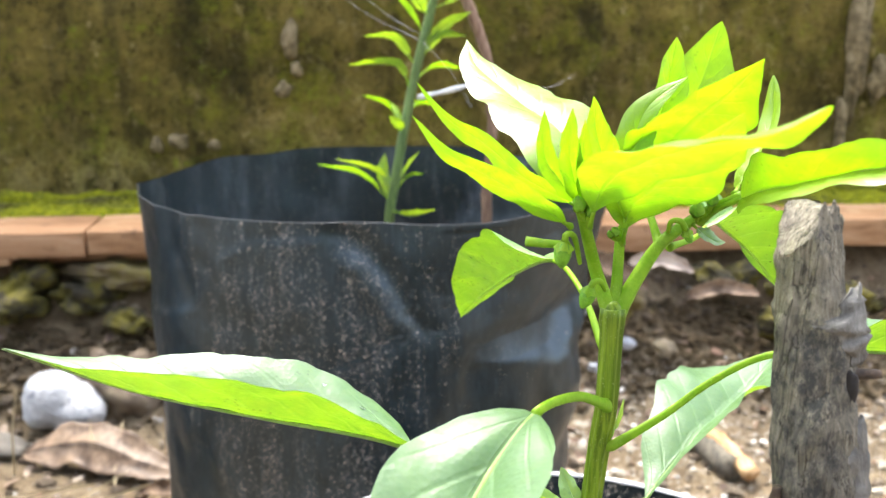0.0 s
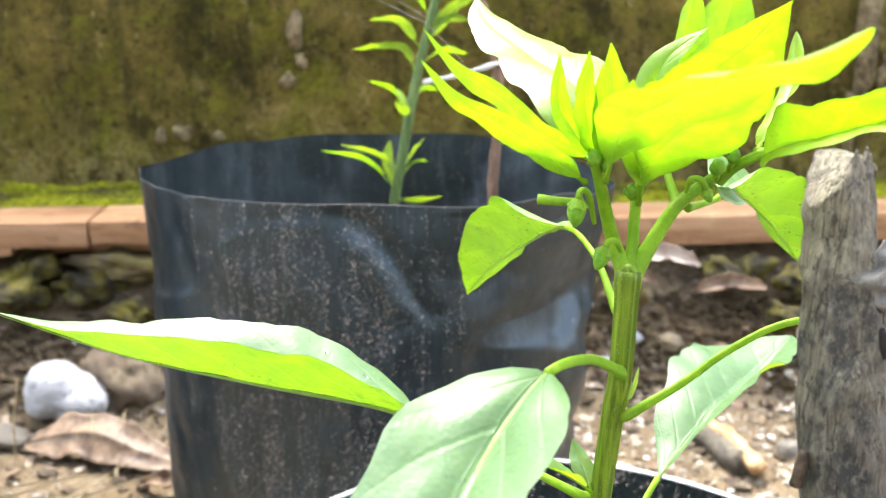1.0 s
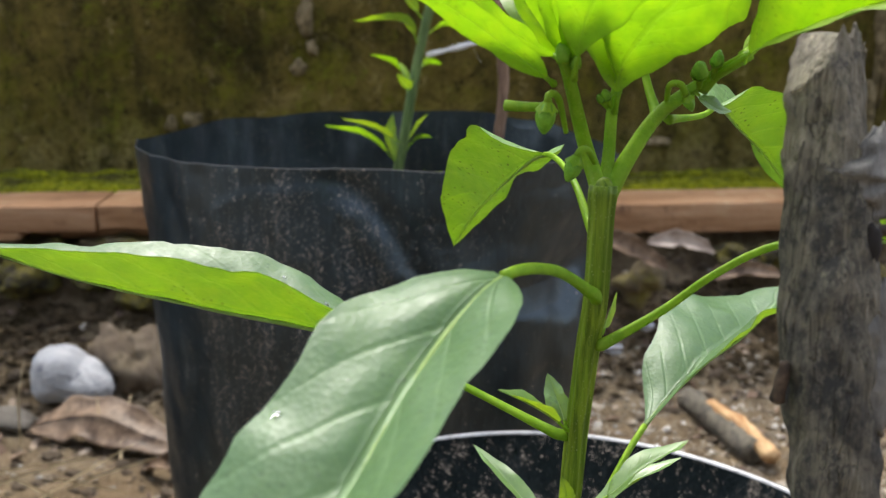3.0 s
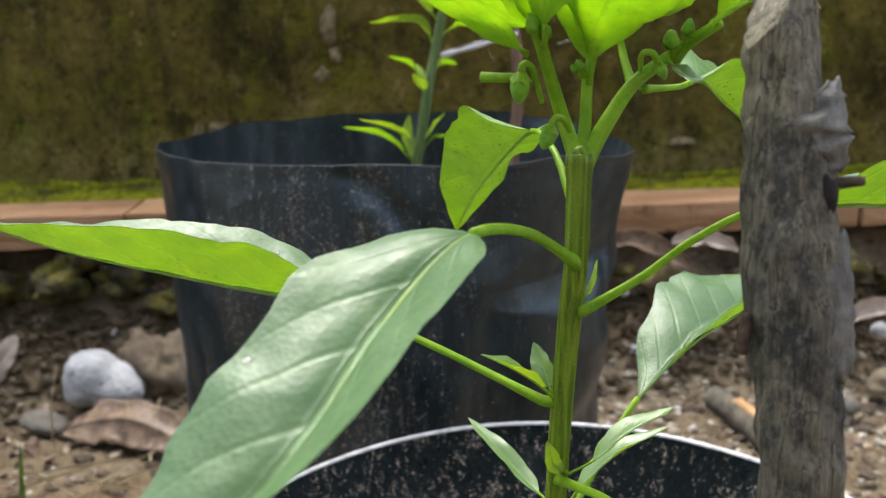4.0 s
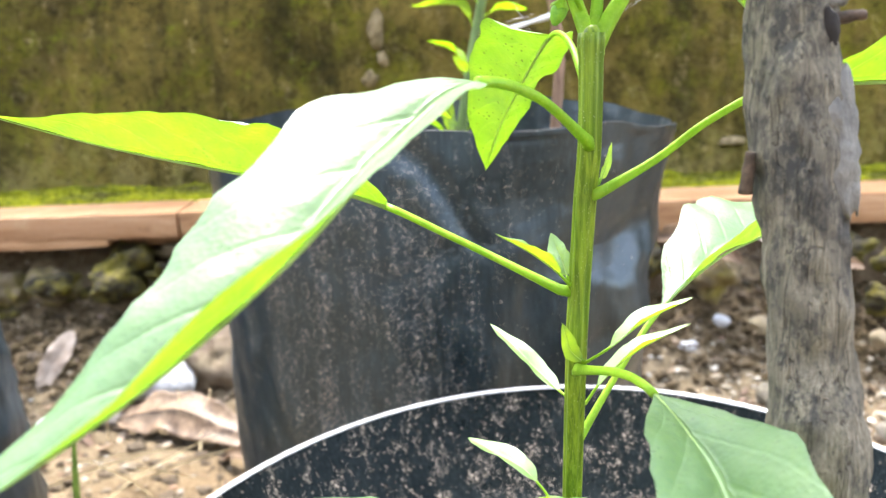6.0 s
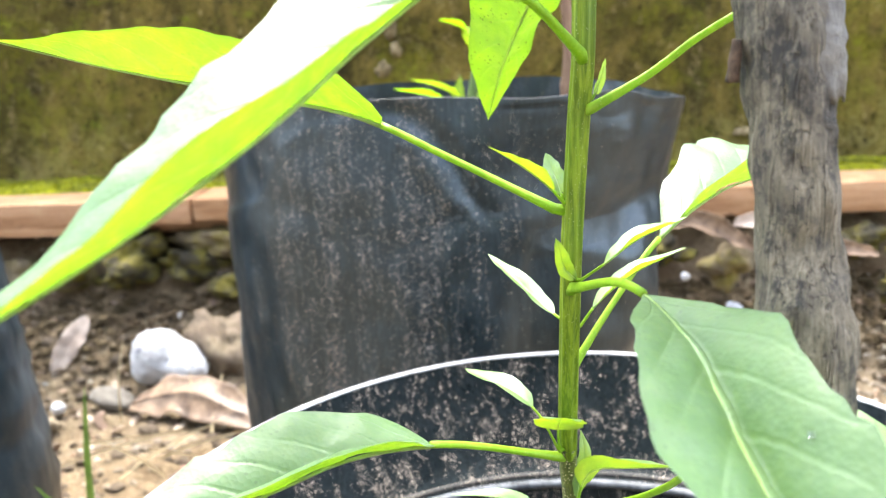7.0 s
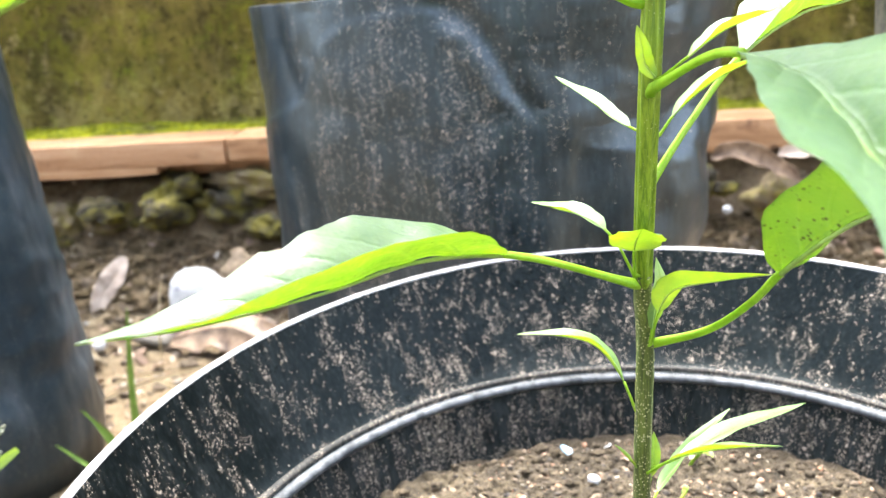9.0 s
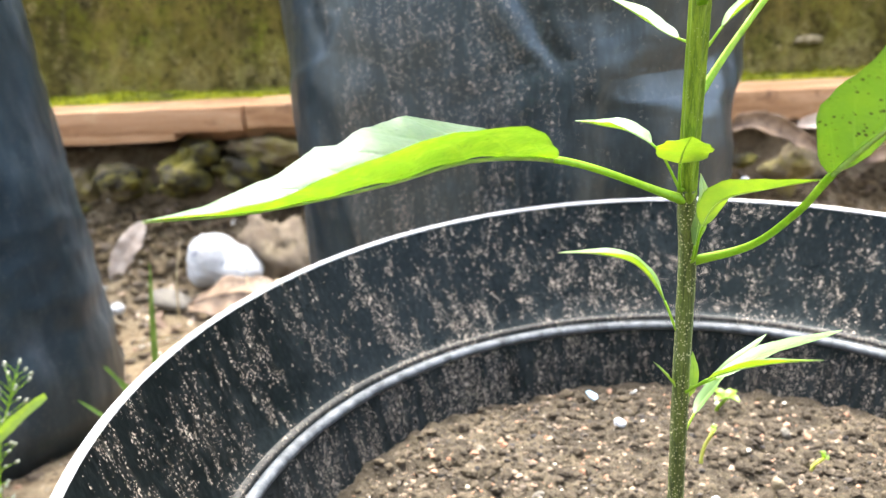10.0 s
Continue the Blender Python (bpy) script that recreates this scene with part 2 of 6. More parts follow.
def stone_material(name, a, b, c, scale=1.0, moss=0.0):
    n = Net(name)
    pos = n.coords()
    big = n.noise(pos, 22.0 * scale, 5.0, 0.6)
    f = n.noise(pos, 190.0 * scale, 5.0, 0.7)
    col = n.mix(n.ramp(big, [(0.35, 0.0), (0.65, 1.0)]), a, b)
    col = n.mix(n.ramp(n.noise(pos, 48.0 * scale, 6.0, 0.75, 0.8), [(0.56, 0.0), (0.64, 0.8)]), col, c)
    if moss > 0:
        col = n.mix(n.math("MULTIPLY", n.ramp(n.noise(pos, 26.0, 7.0, 0.8), [(0.45, 0.0), (0.60, 1.0)]), moss), col, (0.150, 0.128, 0.010))
    return n.done(col, 0.82, n.bump(n.math("ADD", f, big), 0.7, 0.004), 0.35)


def plastic_material(name, dirt, dust_sheen_share=1.0, sheen=0.36, dark=(0.008, 0.010, 0.014), pale=(0.028, 0.032, 0.040), gloss=0.5):
    """Black polythene with splashed mud in vertical runs, dusty streaks and sheen painted into the colour."""
    n = Net(name)
    pos = n.coords()
    cloud = n.noise(pos, 11.0, 5.0, 0.6)
    col = n.mix(n.ramp(cloud, [(0.35, 0.0), (0.7, 1.0)]), dark, pale)
    trail = n.ramp(n.noise(n.coords((150, 150, 17)), 1.0, 4.0, 0.7), [(0.47, 0.0), (0.60, 1.0)])
    gate = n.ramp(n.noise(pos, 9.0, 4.0, 0.6), [(0.36, 0.0), (0.60, 1.0)])
    trail = n.math("MULTIPLY", trail, gate)
    col = n.mix(n.math("MULTIPLY", n.math("MULTIPLY", trail, n.noise(pos, 300.0, 3.0)), 0.4 * dirt), col, (0.060, 0.072, 0.088))
    grit = n.ramp(n.noise(n.coords((560, 560, 560)), 1.0, 2.0, 0.8), [(0.54, 0.0), (0.60, 1.0)])
    clump = n.ramp(n.noise(n.coords((260, 260, 110)), 1.0, 4.0, 0.75), [(0.44, 0.0), (0.58, 1.0)])
    mud = n.math("MULTIPLY", n.math("MULTIPLY", grit, clump), trail)
    thin = n.math("MULTIPLY", n.math("MULTIPLY", grit, n.ramp(n.noise(pos, 330.0, 2.0), [(0.55, 0.0), (0.62, 1.0)])), 0.7)
    loose = n.math("MAXIMUM", thin, n.math("MULTIPLY", n.ramp(n.voronoi(pos, 280.0), [(0.07, 1.0), (0.13, 0.0)]), n.ramp(n.noise(pos, 34.0), [(0.50, 0.0), (0.60, 1.0)])))
    m = n.math("MULTIPLY", n.math("MAXIMUM", mud, loose), dirt)
    col = n.mix(m, col, n.mix(n.ramp(n.noise(pos, 500.0, 2.0), [(0.35, 0.0), (0.65, 1.0)]), (0.13, 0.095, 0.065), (0.46, 0.37, 0.28)))
    # pale upright streaks: some dust, and the plastic's sheen painted in
    dust_sheen = n.math("MULTIPLY", n.ramp(n.noise(n.coords((40, 40, 12)), 1.0, 5.0, 0.7), [(0.5, 0.0), (0.8, 0.22)]), dust_sheen_share)
    col = n.mix(dust_sheen, col, (0.13, 0.145, 0.165))
    rough = n.math("ADD", n.math("MULTIPLY", m, 0.5), n.ramp(cloud, [(0.3, sheen - 0.06), (0.7, sheen + 0.14)]))
    nor = n.bump(n.noise(pos, 34.0, 3.0), 0.25, 0.004)
    nor = n.bump(n.math("ADD", m, n.math("MULTIPLY", n.noise(pos, 420.0, 2.0), 0.15)), 0.35, 0.0008, nor)
    # tint colours reflections blue against the soil's warm bounce
    n.put(n.p.inputs["Specular Tint"], (0.76, 0.89, 1.0, 1.0))
    return n.done(col, rough, nor, gloss)


def splashed_plastic(name, dark, pale, sheen, gloss, dirt, haze, reach=None, wash=(0.070, 0.070, 0.070), dots=(520.0, 900.0, 1500.0), cling=0.0, splash=None, most=0.48):
    """Black plastic with grains of mud thrown up in vertical runs, thin dried washes between them and a soft grey haze."""
    n = Net(name)
    pos = n.coords()
    cloud = n.noise(pos, 13.0, 6.0, 0.65)
    col = n.mix(n.ramp(cloud, [(0.34, 0.0), (0.68, 1.0)]), dark, pale)
    mist = n.math("MULTIPLY", n.ramp(n.noise(n.coords((30, 30, 14)), 1.0, 6.0, 0.72, 0.4), [(0.48, 0.0), (0.74, 0.6)]), n.ramp(n.noise(pos, 260.0, 4.0, 0.8), [(0.3, 0.35), (0.62, 1.0)]))
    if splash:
        # the haze thickens and mud gathers towards the soil
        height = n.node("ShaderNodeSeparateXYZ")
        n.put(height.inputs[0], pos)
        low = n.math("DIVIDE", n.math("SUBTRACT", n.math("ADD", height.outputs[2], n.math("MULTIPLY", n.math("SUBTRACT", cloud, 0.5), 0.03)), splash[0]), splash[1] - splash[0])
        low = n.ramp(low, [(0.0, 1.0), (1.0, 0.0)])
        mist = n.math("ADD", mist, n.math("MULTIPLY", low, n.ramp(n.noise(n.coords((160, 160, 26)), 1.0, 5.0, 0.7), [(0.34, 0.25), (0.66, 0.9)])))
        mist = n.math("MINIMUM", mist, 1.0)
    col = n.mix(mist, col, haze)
    thread = n.noise(n.coords((620, 620, 75)), 1.0, 4.0, 0.75)
    col = n.mix(n.ramp(thread, [(0.36, 0.75), (0.50, 0.0)]), col, tuple(c * 0.45 for c in dark))
    col = n.mix(n.ramp(thread, [(0.54, 0.0), (0.70, 0.6)]), col, tuple(c * 0.9 for c in haze))
    run = n.noise(n.coords((95, 95, 8)), 1.0, 5.0, 0.75)
    patch = n.noise(pos, 16.0, 5.0, 0.7)
    gate = n.math("ADD", n.math("MULTIPLY", run, 0.85), n.math("MULTIPLY", patch, 0.30))
    if reach:
        across = n.node("ShaderNodeSeparateXYZ")
        n.put(across.inputs[0], pos)
        x = n.math("ADD", across.outputs[0], n.math("MULTIPLY", n.math("SUBTRACT", patch, 0.5), 0.10))
        x = n.math("DIVIDE", n.math("SUBTRACT", x, reach[0]), reach[1] - reach[0])
        gate = n.math("ADD", gate, n.ramp(x, [(0.0, 0.42), (0.14, 0.50), (0.45, 0.53), (0.66, 0.42), (0.86, 0.28)]))
        gate = n.math("SUBTRACT", gate, 0.48)
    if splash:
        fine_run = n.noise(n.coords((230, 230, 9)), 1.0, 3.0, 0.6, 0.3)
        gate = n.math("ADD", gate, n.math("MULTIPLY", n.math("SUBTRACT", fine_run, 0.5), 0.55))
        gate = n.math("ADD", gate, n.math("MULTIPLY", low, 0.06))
    streak = n.math("MULTIPLY", n.ramp(gate, [(0.56, 0.0), (0.74, 1.0)]), n.ramp(n.noise(n.coords((420, 420, 60)), 1.0, 3.0, 0.7), [(0.42, 0.0), (0.68, 0.5)]))
    col = n.mix(n.math("MULTIPLY", streak, dirt), col, wash)
    mask = None
    for scale, size, lo, hi in zip(dots, (0.36, 0.42, 0.46), (0.58 - cling, 0.55 - cling, 0.53 - cling), (0.78, 0.74, 0.72)):
        wob = n.node("ShaderNodeVectorMath", operation="ADD")
        n.put(wob.inputs[0], n.coords((1, 1, 0.66)))
        bend = n.node("ShaderNodeVectorMath", operation="SCALE")
        jit = n.node("ShaderNodeTexNoise")
        jit.inputs["Scale"].default_value = scale * 1.3
        n.put(jit.inputs["Vector"], pos)
        n.put(bend.inputs[0], jit.outputs["Color"])
        bend.inputs["Scale"].default_value = 0.55 / scale
        n.put(wob.inputs[1], bend.outputs[0])
        near = n.voronoi(wob.outputs[0], scale)
        pick = n.node("ShaderNodeSeparateColor")
        n.put(pick.inputs[0], n.voronoi(wob.outputs[0], scale, out=1))
        chance = n.ramp(gate, [(lo, 0.0), (hi, most)])
        keep = n.math("LESS_THAN", pick.outputs[0], n.math("ADD", chance, 0.008))
        dot = n.math("MULTIPLY", n.math("MULTIPLY", n.ramp(near, [(size * 0.6, 1.0), (size, 0.0)]), keep), n.math("ADD", 0.35, n.math("MULTIPLY", pick.outputs[1], 0.65)))
        mask = dot if mask is None else n.math("MAXIMUM", mask, dot)
    mask = n.math("MULTIPLY", mask, dirt)
    mask = n.math("MINIMUM", mask, 1.0)
    mud = n.mix(n.ramp(n.noise(pos, 480.0, 3.0), [(0.36, 0.0), (0.64, 1.0)]), (0.14, 0.112, 0.090), (0.45, 0.385, 0.32))
    col = n.mix(mask, col, mud)
    scuff = n.ramp(n.noise(n.coords((210, 210, 34)), 1.0, 3.0, 0.6, 1.2), [(0.66, 0.0), (0.72, 0.25)])
    col = n.mix(scuff, col, haze)
    rough = n.math("ADD", n.math("MULTIPLY", mask, 0.5), n.ramp(n.noise(pos, 60.0, 5.0, 0.7), [(0.3, sheen - 0.06), (0.7, sheen + 0.16)]))
    nor = n.bump(n.noise(pos, 30.0, 4.0, 0.6), 0.22, 0.004)
    nor = n.bump(n.math("ADD", mask, n.math("MULTIPLY", n.noise(pos, 420.0, 3.0), 0.18)), 0.5, 0.0008, nor)
    # bluish reflections are painted here to offset the brown ground reflected
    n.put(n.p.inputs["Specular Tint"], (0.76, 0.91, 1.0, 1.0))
    return n.done(col, rough, nor, gloss)


def bark_material(name="weathered_wood", blue=0.0, pale=1.0):
    """Grey-brown fibrous wood with soft blue-black mottling."""
    n = Net(name)
    pos = n.coords()
    fib = n.noise(n.coords((1000, 1000, 90)), 1.0, 6.0, 0.8, 0.1)
    soft_n = n.noise(n.coords((150, 150, 70)), 1.0, 5.0, 0.65)
    col = n.ramp(fib, [(0.30, (0.045, 0.039, 0.029)), (0.46, (0.120, 0.106, 0.079)), (0.60, (0.205, 0.182, 0.138)), (0.75, (0.33, 0.30, 0.235))])
    col = n.mix(n.ramp(soft_n, [(0.40, 0.6), (0.55, 0.0)]), col, (0.095, 0.085, 0.07))
    patch = n.math("MULTIPLY", n.ramp(n.noise(n.coords((190, 190, 120)), 1.0, 4.0, 0.65), [(0.46 - blue, 0.0), (0.58 - blue, 1.0)]),
                   n.ramp(n.noise(n.coords((700, 700, 420)), 1.0, 5.0, 0.8), [(0.42 - blue, 0.0), (0.54 - blue, 1.0)]))
    col = n.mix(n.math("MULTIPLY", patch, 0.80), col, (0.020, 0.022, 0.025))
    blot = n.math("MULTIPLY", n.ramp(n.noise(n.coords((62, 62, 40)), 1.0, 5.0, 0.7), [(0.54, 0.0), (0.62, 1.0)]), n.ramp(n.noise(n.coords((500, 500, 160)), 1.0, 5.0, 0.8), [(0.36, 0.2), (0.58, 1.0)]))
    col = n.mix(n.math("MULTIPLY", blot, 0.8), col, (0.024, 0.024, 0.025))
    fine = n.noise(pos, 900.0, 3.0, 0.7)
    col = n.mix(n.ramp(fine, [(0.32, 0.6), (0.44, 0.0)]), col, (0.03, 0.027, 0.024))
    crack = n.ramp(n.noise(n.coords((300, 300, 16)), 1.0, 3.0, 0.6), [(0.485, 0.0), (0.50, 1.0), (0.515, 0.0)])
    col = n.mix(n.math("MULTIPLY", crack, 0.75), col, (0.02, 0.017, 0.014))
    col = n.mix(1.0, col, (pale, pale, pale), "MULTIPLY") if pale != 1.0 else col
    h = n.math("ADD", n.math("MULTIPLY", fib, 1.2), n.math("SUBTRACT", soft_n, n.math("MULTIPLY", crack, 0.7)))
    return n.done(col, 0.82, n.bump(h, 0.9, 0.0012), 0.35)


def plain_material(name, a, b, rough=0.7, scale=60.0, stretch=(1, 1, 1), bump=0.4):
    n = Net(name)
    f = n.noise(n.coords(stretch), scale, 5.0, 0.7)
    return n.done(n.mix(n.ramp(f, [(0.35, 0.0), (0.68, 1.0)]), a, b), rough, n.bump(f, bump, 0.001), 0.4)


WALL = wall_material()
PLASTER = pale_plaster_material()
BRICK = brick_material()
MOSS = moss_material()
EARTH = earth_material("garden_soil", (0.064, 0.046, 0.026), (0.27, 0.212, 0.135), (0.150, 0.102, 0.056))
POT_SOIL = earth_material("potting_soil", (0.009, 0.0068, 0.0045), (0.135, 0.106, 0.068), (0.040, 0.031, 0.020), 2.6)
PEBBLES = pebble_material()


def grit_material():
    n = Net("dark_grit")
    col = n.ramp(n.island(), [(0.0, (0.018, 0.016, 0.016)), (0.22, (0.05, 0.038, 0.028)), (0.48, (0.15, 0.112, 0.078)), (0.70, (0.25, 0.185, 0.125)), (0.80, (0.30, 0.14, 0.08)), (0.95, (0.28, 0.24, 0.18)), (1.0, (0.50, 0.47, 0.41))])
    return n.done(col, 0.75, n.bump(n.noise(n.coords(), 900.0, 3.0), 0.5, 0.0006), 0.4)


GRIT = grit_material()


def pale_gravel_material():
    n = Net("pale_gravel")
    col = n.ramp(n.island(), [(0.0, (0.14, 0.11, 0.075)), (0.4, (0.25, 0.205, 0.15)), (0.7, (0.33, 0.29, 0.225)), (0.92, (0.40, 0.37, 0.32)), (1.0, (0.64, 0.62, 0.58))])
    return n.done(col, 0.8, n.bump(n.noise(n.coords(), 400.0, 3.0), 0.5, 0.001), 0.4)


PALE_GRAVEL = pale_gravel_material()
WHITE_STONE = stone_material("pale_grey_stone", (0.33, 0.34, 0.36), (0.52, 0.52, 0.52), (0.15, 0.16, 0.20))
TAN_STONE = stone_material("tan_stone", (0.17, 0.135, 0.09), (0.29, 0.235, 0.165), (0.10, 0.075, 0.045), 1.0, 0.2)
BLUNT_STONE = stone_material("brown_stone", (0.105, 0.075, 0.05), (0.20, 0.155, 0.11), (0.05, 0.036, 0.024), 1.0, 0.15)
PATCHY_STONE = stone_material("moss_patched_stone", (0.095, 0.075, 0.045), (0.21, 0.165, 0.10), (0.035, 0.028, 0.016), 1.0, 0.75)
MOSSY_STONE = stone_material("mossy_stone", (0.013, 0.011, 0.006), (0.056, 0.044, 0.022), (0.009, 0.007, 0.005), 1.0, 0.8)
# cool light is put into this black bag's bluish base, wash and haze
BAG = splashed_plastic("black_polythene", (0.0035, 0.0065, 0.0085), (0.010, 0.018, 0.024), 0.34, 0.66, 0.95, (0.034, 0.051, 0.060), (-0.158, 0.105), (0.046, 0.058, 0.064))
BAG_CLEAN = plastic_material("black_polythene_clean", 0.3, 2.2, 0.34, (0.008, 0.013, 0.016), (0.026, 0.038, 0.044))
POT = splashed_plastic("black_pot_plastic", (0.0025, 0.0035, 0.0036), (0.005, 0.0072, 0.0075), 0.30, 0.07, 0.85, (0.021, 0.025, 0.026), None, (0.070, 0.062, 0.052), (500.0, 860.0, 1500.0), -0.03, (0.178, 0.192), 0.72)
# black bag whose blue-grey sheen is painted into base colour and streaks
BAG_BLUE_SHEEN = plastic_material("black_polythene_blue_sheen", 0.22, 1.6, 0.34, (0.006, 0.011, 0.015), (0.020, 0.034, 0.046), 0.42)
BARK = bark_material("weathered_wood", -0.02, 1.45)
SLEEVE = bark_material("film_stained_wood", 0.02, 1.3)
FILM = plain_material("torn_grey_film", (0.045, 0.042, 0.038), (0.165, 0.155, 0.140), 0.6, 210.0, (1, 1, 0.7), 0.9)
DARK_STUB = plain_material("dark_twig_stub", (0.02, 0.016, 0.012), (0.10, 0.065, 0.045), 0.85, 300.0)
CUT_WOOD = plain_material("cut_wood", (0.24, 0.20, 0.15), (0.46, 0.41, 0.34), 0.8, 300.0, (1, 1, 0.2))
SPLIT_WOOD = plain_material("split_wood", (0.30, 0.15, 0.06), (0.60, 0.42, 0.22), 0.75, 90.0, (1, 0.2, 1))
DRY_LEAF = plain_material("dry_leaf", (0.045, 0.024, 0.012), (0.30, 0.21, 0.14), 0.50, 38.0)
GREY_LEAF = plain_material("grey_dry_leaf", (0.26, 0.20, 0.16), (0.44, 0.37, 0.31), 0.6, 45.0)
SEED = plain_material("seed_head", (0.10, 0.12, 0.075), (0.32, 0.34, 0.27), 0.6, 300.0)
GRASS = plain_material("grass_blade", (0.07, 0.15, 0.02), (0.16, 0.27, 0.045), 0.5, 80.0)
STRAW = plain_material("dry_straw", (0.34, 0.26, 0.14), (0.52, 0.43, 0.27), 0.6, 80.0)
TIE = plain_material("white_tie_strip", (0.62, 0.62, 0.60), (0.80, 0.80, 0.78), 0.4, 80.0)
TWIG = plain_material("brown_twig", (0.12, 0.07, 0.045), (0.28, 0.18, 0.12), 0.8, 300.0, (1, 1, 0.15))
BLUE = plain_material("blue_plastic", (0.25, 0.42, 0.60), (0.45, 0.62, 0.78), 0.5, 80.0)
BUD = plain_material("green_bud", (0.085, 0.24, 0.010), (0.20, 0.42, 0.030), 0.45, 420.0)
STRAW_GREEN = plain_material("yellow_seedling", (0.42, 0.46, 0.06), (0.60, 0.60, 0.14), 0.5, 200.0)
# the black rim's bright reflection is painted in as pale grey
RIM = plain_material("sheen_grey_rim_plastic", (0.20, 0.205, 0.21), (0.42, 0.425, 0.43), 0.25, 90.0)
LEDGE = splashed_plastic("dusty_ledge_plastic", (0.020, 0.019, 0.018), (0.055, 0.051, 0.046), 0.6, 0.15, 0.9, (0.085, 0.079, 0.070), None, (0.16, 0.135, 0.108), (520.0, 900.0, 1500.0), 0.10)
# same black plastic: part of the ring's highlight is put into this grey
RING = plain_material("glossy_ring_plastic", (0.014, 0.018, 0.023), (0.095, 0.104, 0.115), 0.54, 150.0, (1, 1, 0.4))
BAG_EDGE = plain_material("cut_polythene", (0.010, 0.012, 0.015), (0.045, 0.048, 0.052), 0.6, 60.0)
RING.node_tree.nodes["Principled BSDF"].inputs["Specular IOR Level"].default_value = 0.32
WOOD_TOP = bark_material("bare_brown_wood", -0.07, 1.45)


def water_material():
    n = Net("water")
    n.done((1.0, 1.0, 1.0), 0.02, None, 0.5)
    n.p.inputs["Transmission Weight"].default_value = 1.0
    n.p.inputs["IOR"].default_value = 1.33
    return n.mat


WATER = water_material()


# ------------------------------------------------------------------ mesh helpers
def link(name, bm, material, parent=None, label="", smooth=True):
    me = bpy.data.meshes.new(name)
    bm.normal_update()
    bm.to_mesh(me)
    bm.free()
    me.materials.append(material)
    if smooth:
        me.polygons.foreach_set("use_smooth", [True] * len(me.polygons))
    ob = new(name, me)
    if parent is not None:
        ob.parent = parent
    if label:
        ob["label"] = label
    return ob


def part(name, bm, material, parent, label="", smooth=True):
    return link(name, bm, material, parent, label, smooth)


def thing(name, label, category, group=""):
    ob = new(name)
    ob.empty_display_size = 0.02
    return tagged(ob, label, category, group)


def spline(knots, n):
    """n + 1 points, evenly spaced, on a smooth curve through the knots."""
    k = [Vector(p) for p in knots]
    k = [2 * k[0] - k[1]] + k + [2 * k[-1] - k[-2]]
    fine = []
    for i in range(1, len(k) - 2):
        a, b, c, d = k[i - 1:i + 3]
        for j in range(16):
            s = j / 16
            fine.append(0.5 * ((2 * b) + (c - a) * s + (2 * a - 5 * b + 4 * c - d) * s * s + (3 * b - a - 3 * c + d) * s ** 3))
    fine.append(k[-2])
    d = [0.0]
    for p, q in zip(fine, fine[1:]):
        d.append(d[-1] + (q - p).length)
    out, j = [], 0
    for i in range(n + 1):
        want = d[-1] * i / n
        while j < len(d) - 2 and d[j + 1] < want:
            j += 1
        f = (want - d[j]) / max(d[j + 1] - d[j], 1e-9)
        out.append(fine[j].lerp(fine[j + 1], f))
    return out


def tube_points(pts, radius, sides=10, ridges=0, ridge=0.0, rough=0.0, seed=0.0, flat=1.0, close=True):
    """A tube along pts; radius is a function of the share of the way."""
    bm = bmesh.new()
    rings = []
    up = Vector((0.31, -0.82, 0.47))
    n = len(pts) - 1
    side = None
    for i, p in enumerate(pts):
        t = (pts[min(i + 1, n)] - pts[max(i - 1, 0)]).normalized()
        if side is None:
            side = t.cross(up).normalized()
        else:
            side = (side - t * side.dot(t)).normalized()
        up2 = side.cross(t)
        ring = []
        for j in range(sides):
            a = 2 * math.pi * j / sides
            r = radius(i / n)
            if ridges:
                r *= 1 + ridge * math.cos(ridges * a)
            q = p + side * (math.cos(a) * r) + up2 * (math.sin(a) * r * flat)
            if rough:
                q += (q - p).normalized() * rough * noise.noise(Vector((q.x, q.y, q.z * 0.45)) * (0.22 / rough) * 1.2 + Vector((seed, 0, 0)))
            ring.append(bm.verts.new(q))
        rings.append(ring)
    for a, b in zip(rings, rings[1:]):
        for j in range(sides):
            bm.faces.new((a[j], a[(j + 1) % sides], b[(j + 1) % sides], b[j]))
    if close:
        bm.faces.new(rings[0][::-1])
        bm.faces.new(rings[-1])
    return bm


def tube(knots, r0, r1, sides=10, n=16, **kw):
    return tube_points(spline(knots, n), lambda s: r0 + (r1 - r0) * s, sides, **kw)


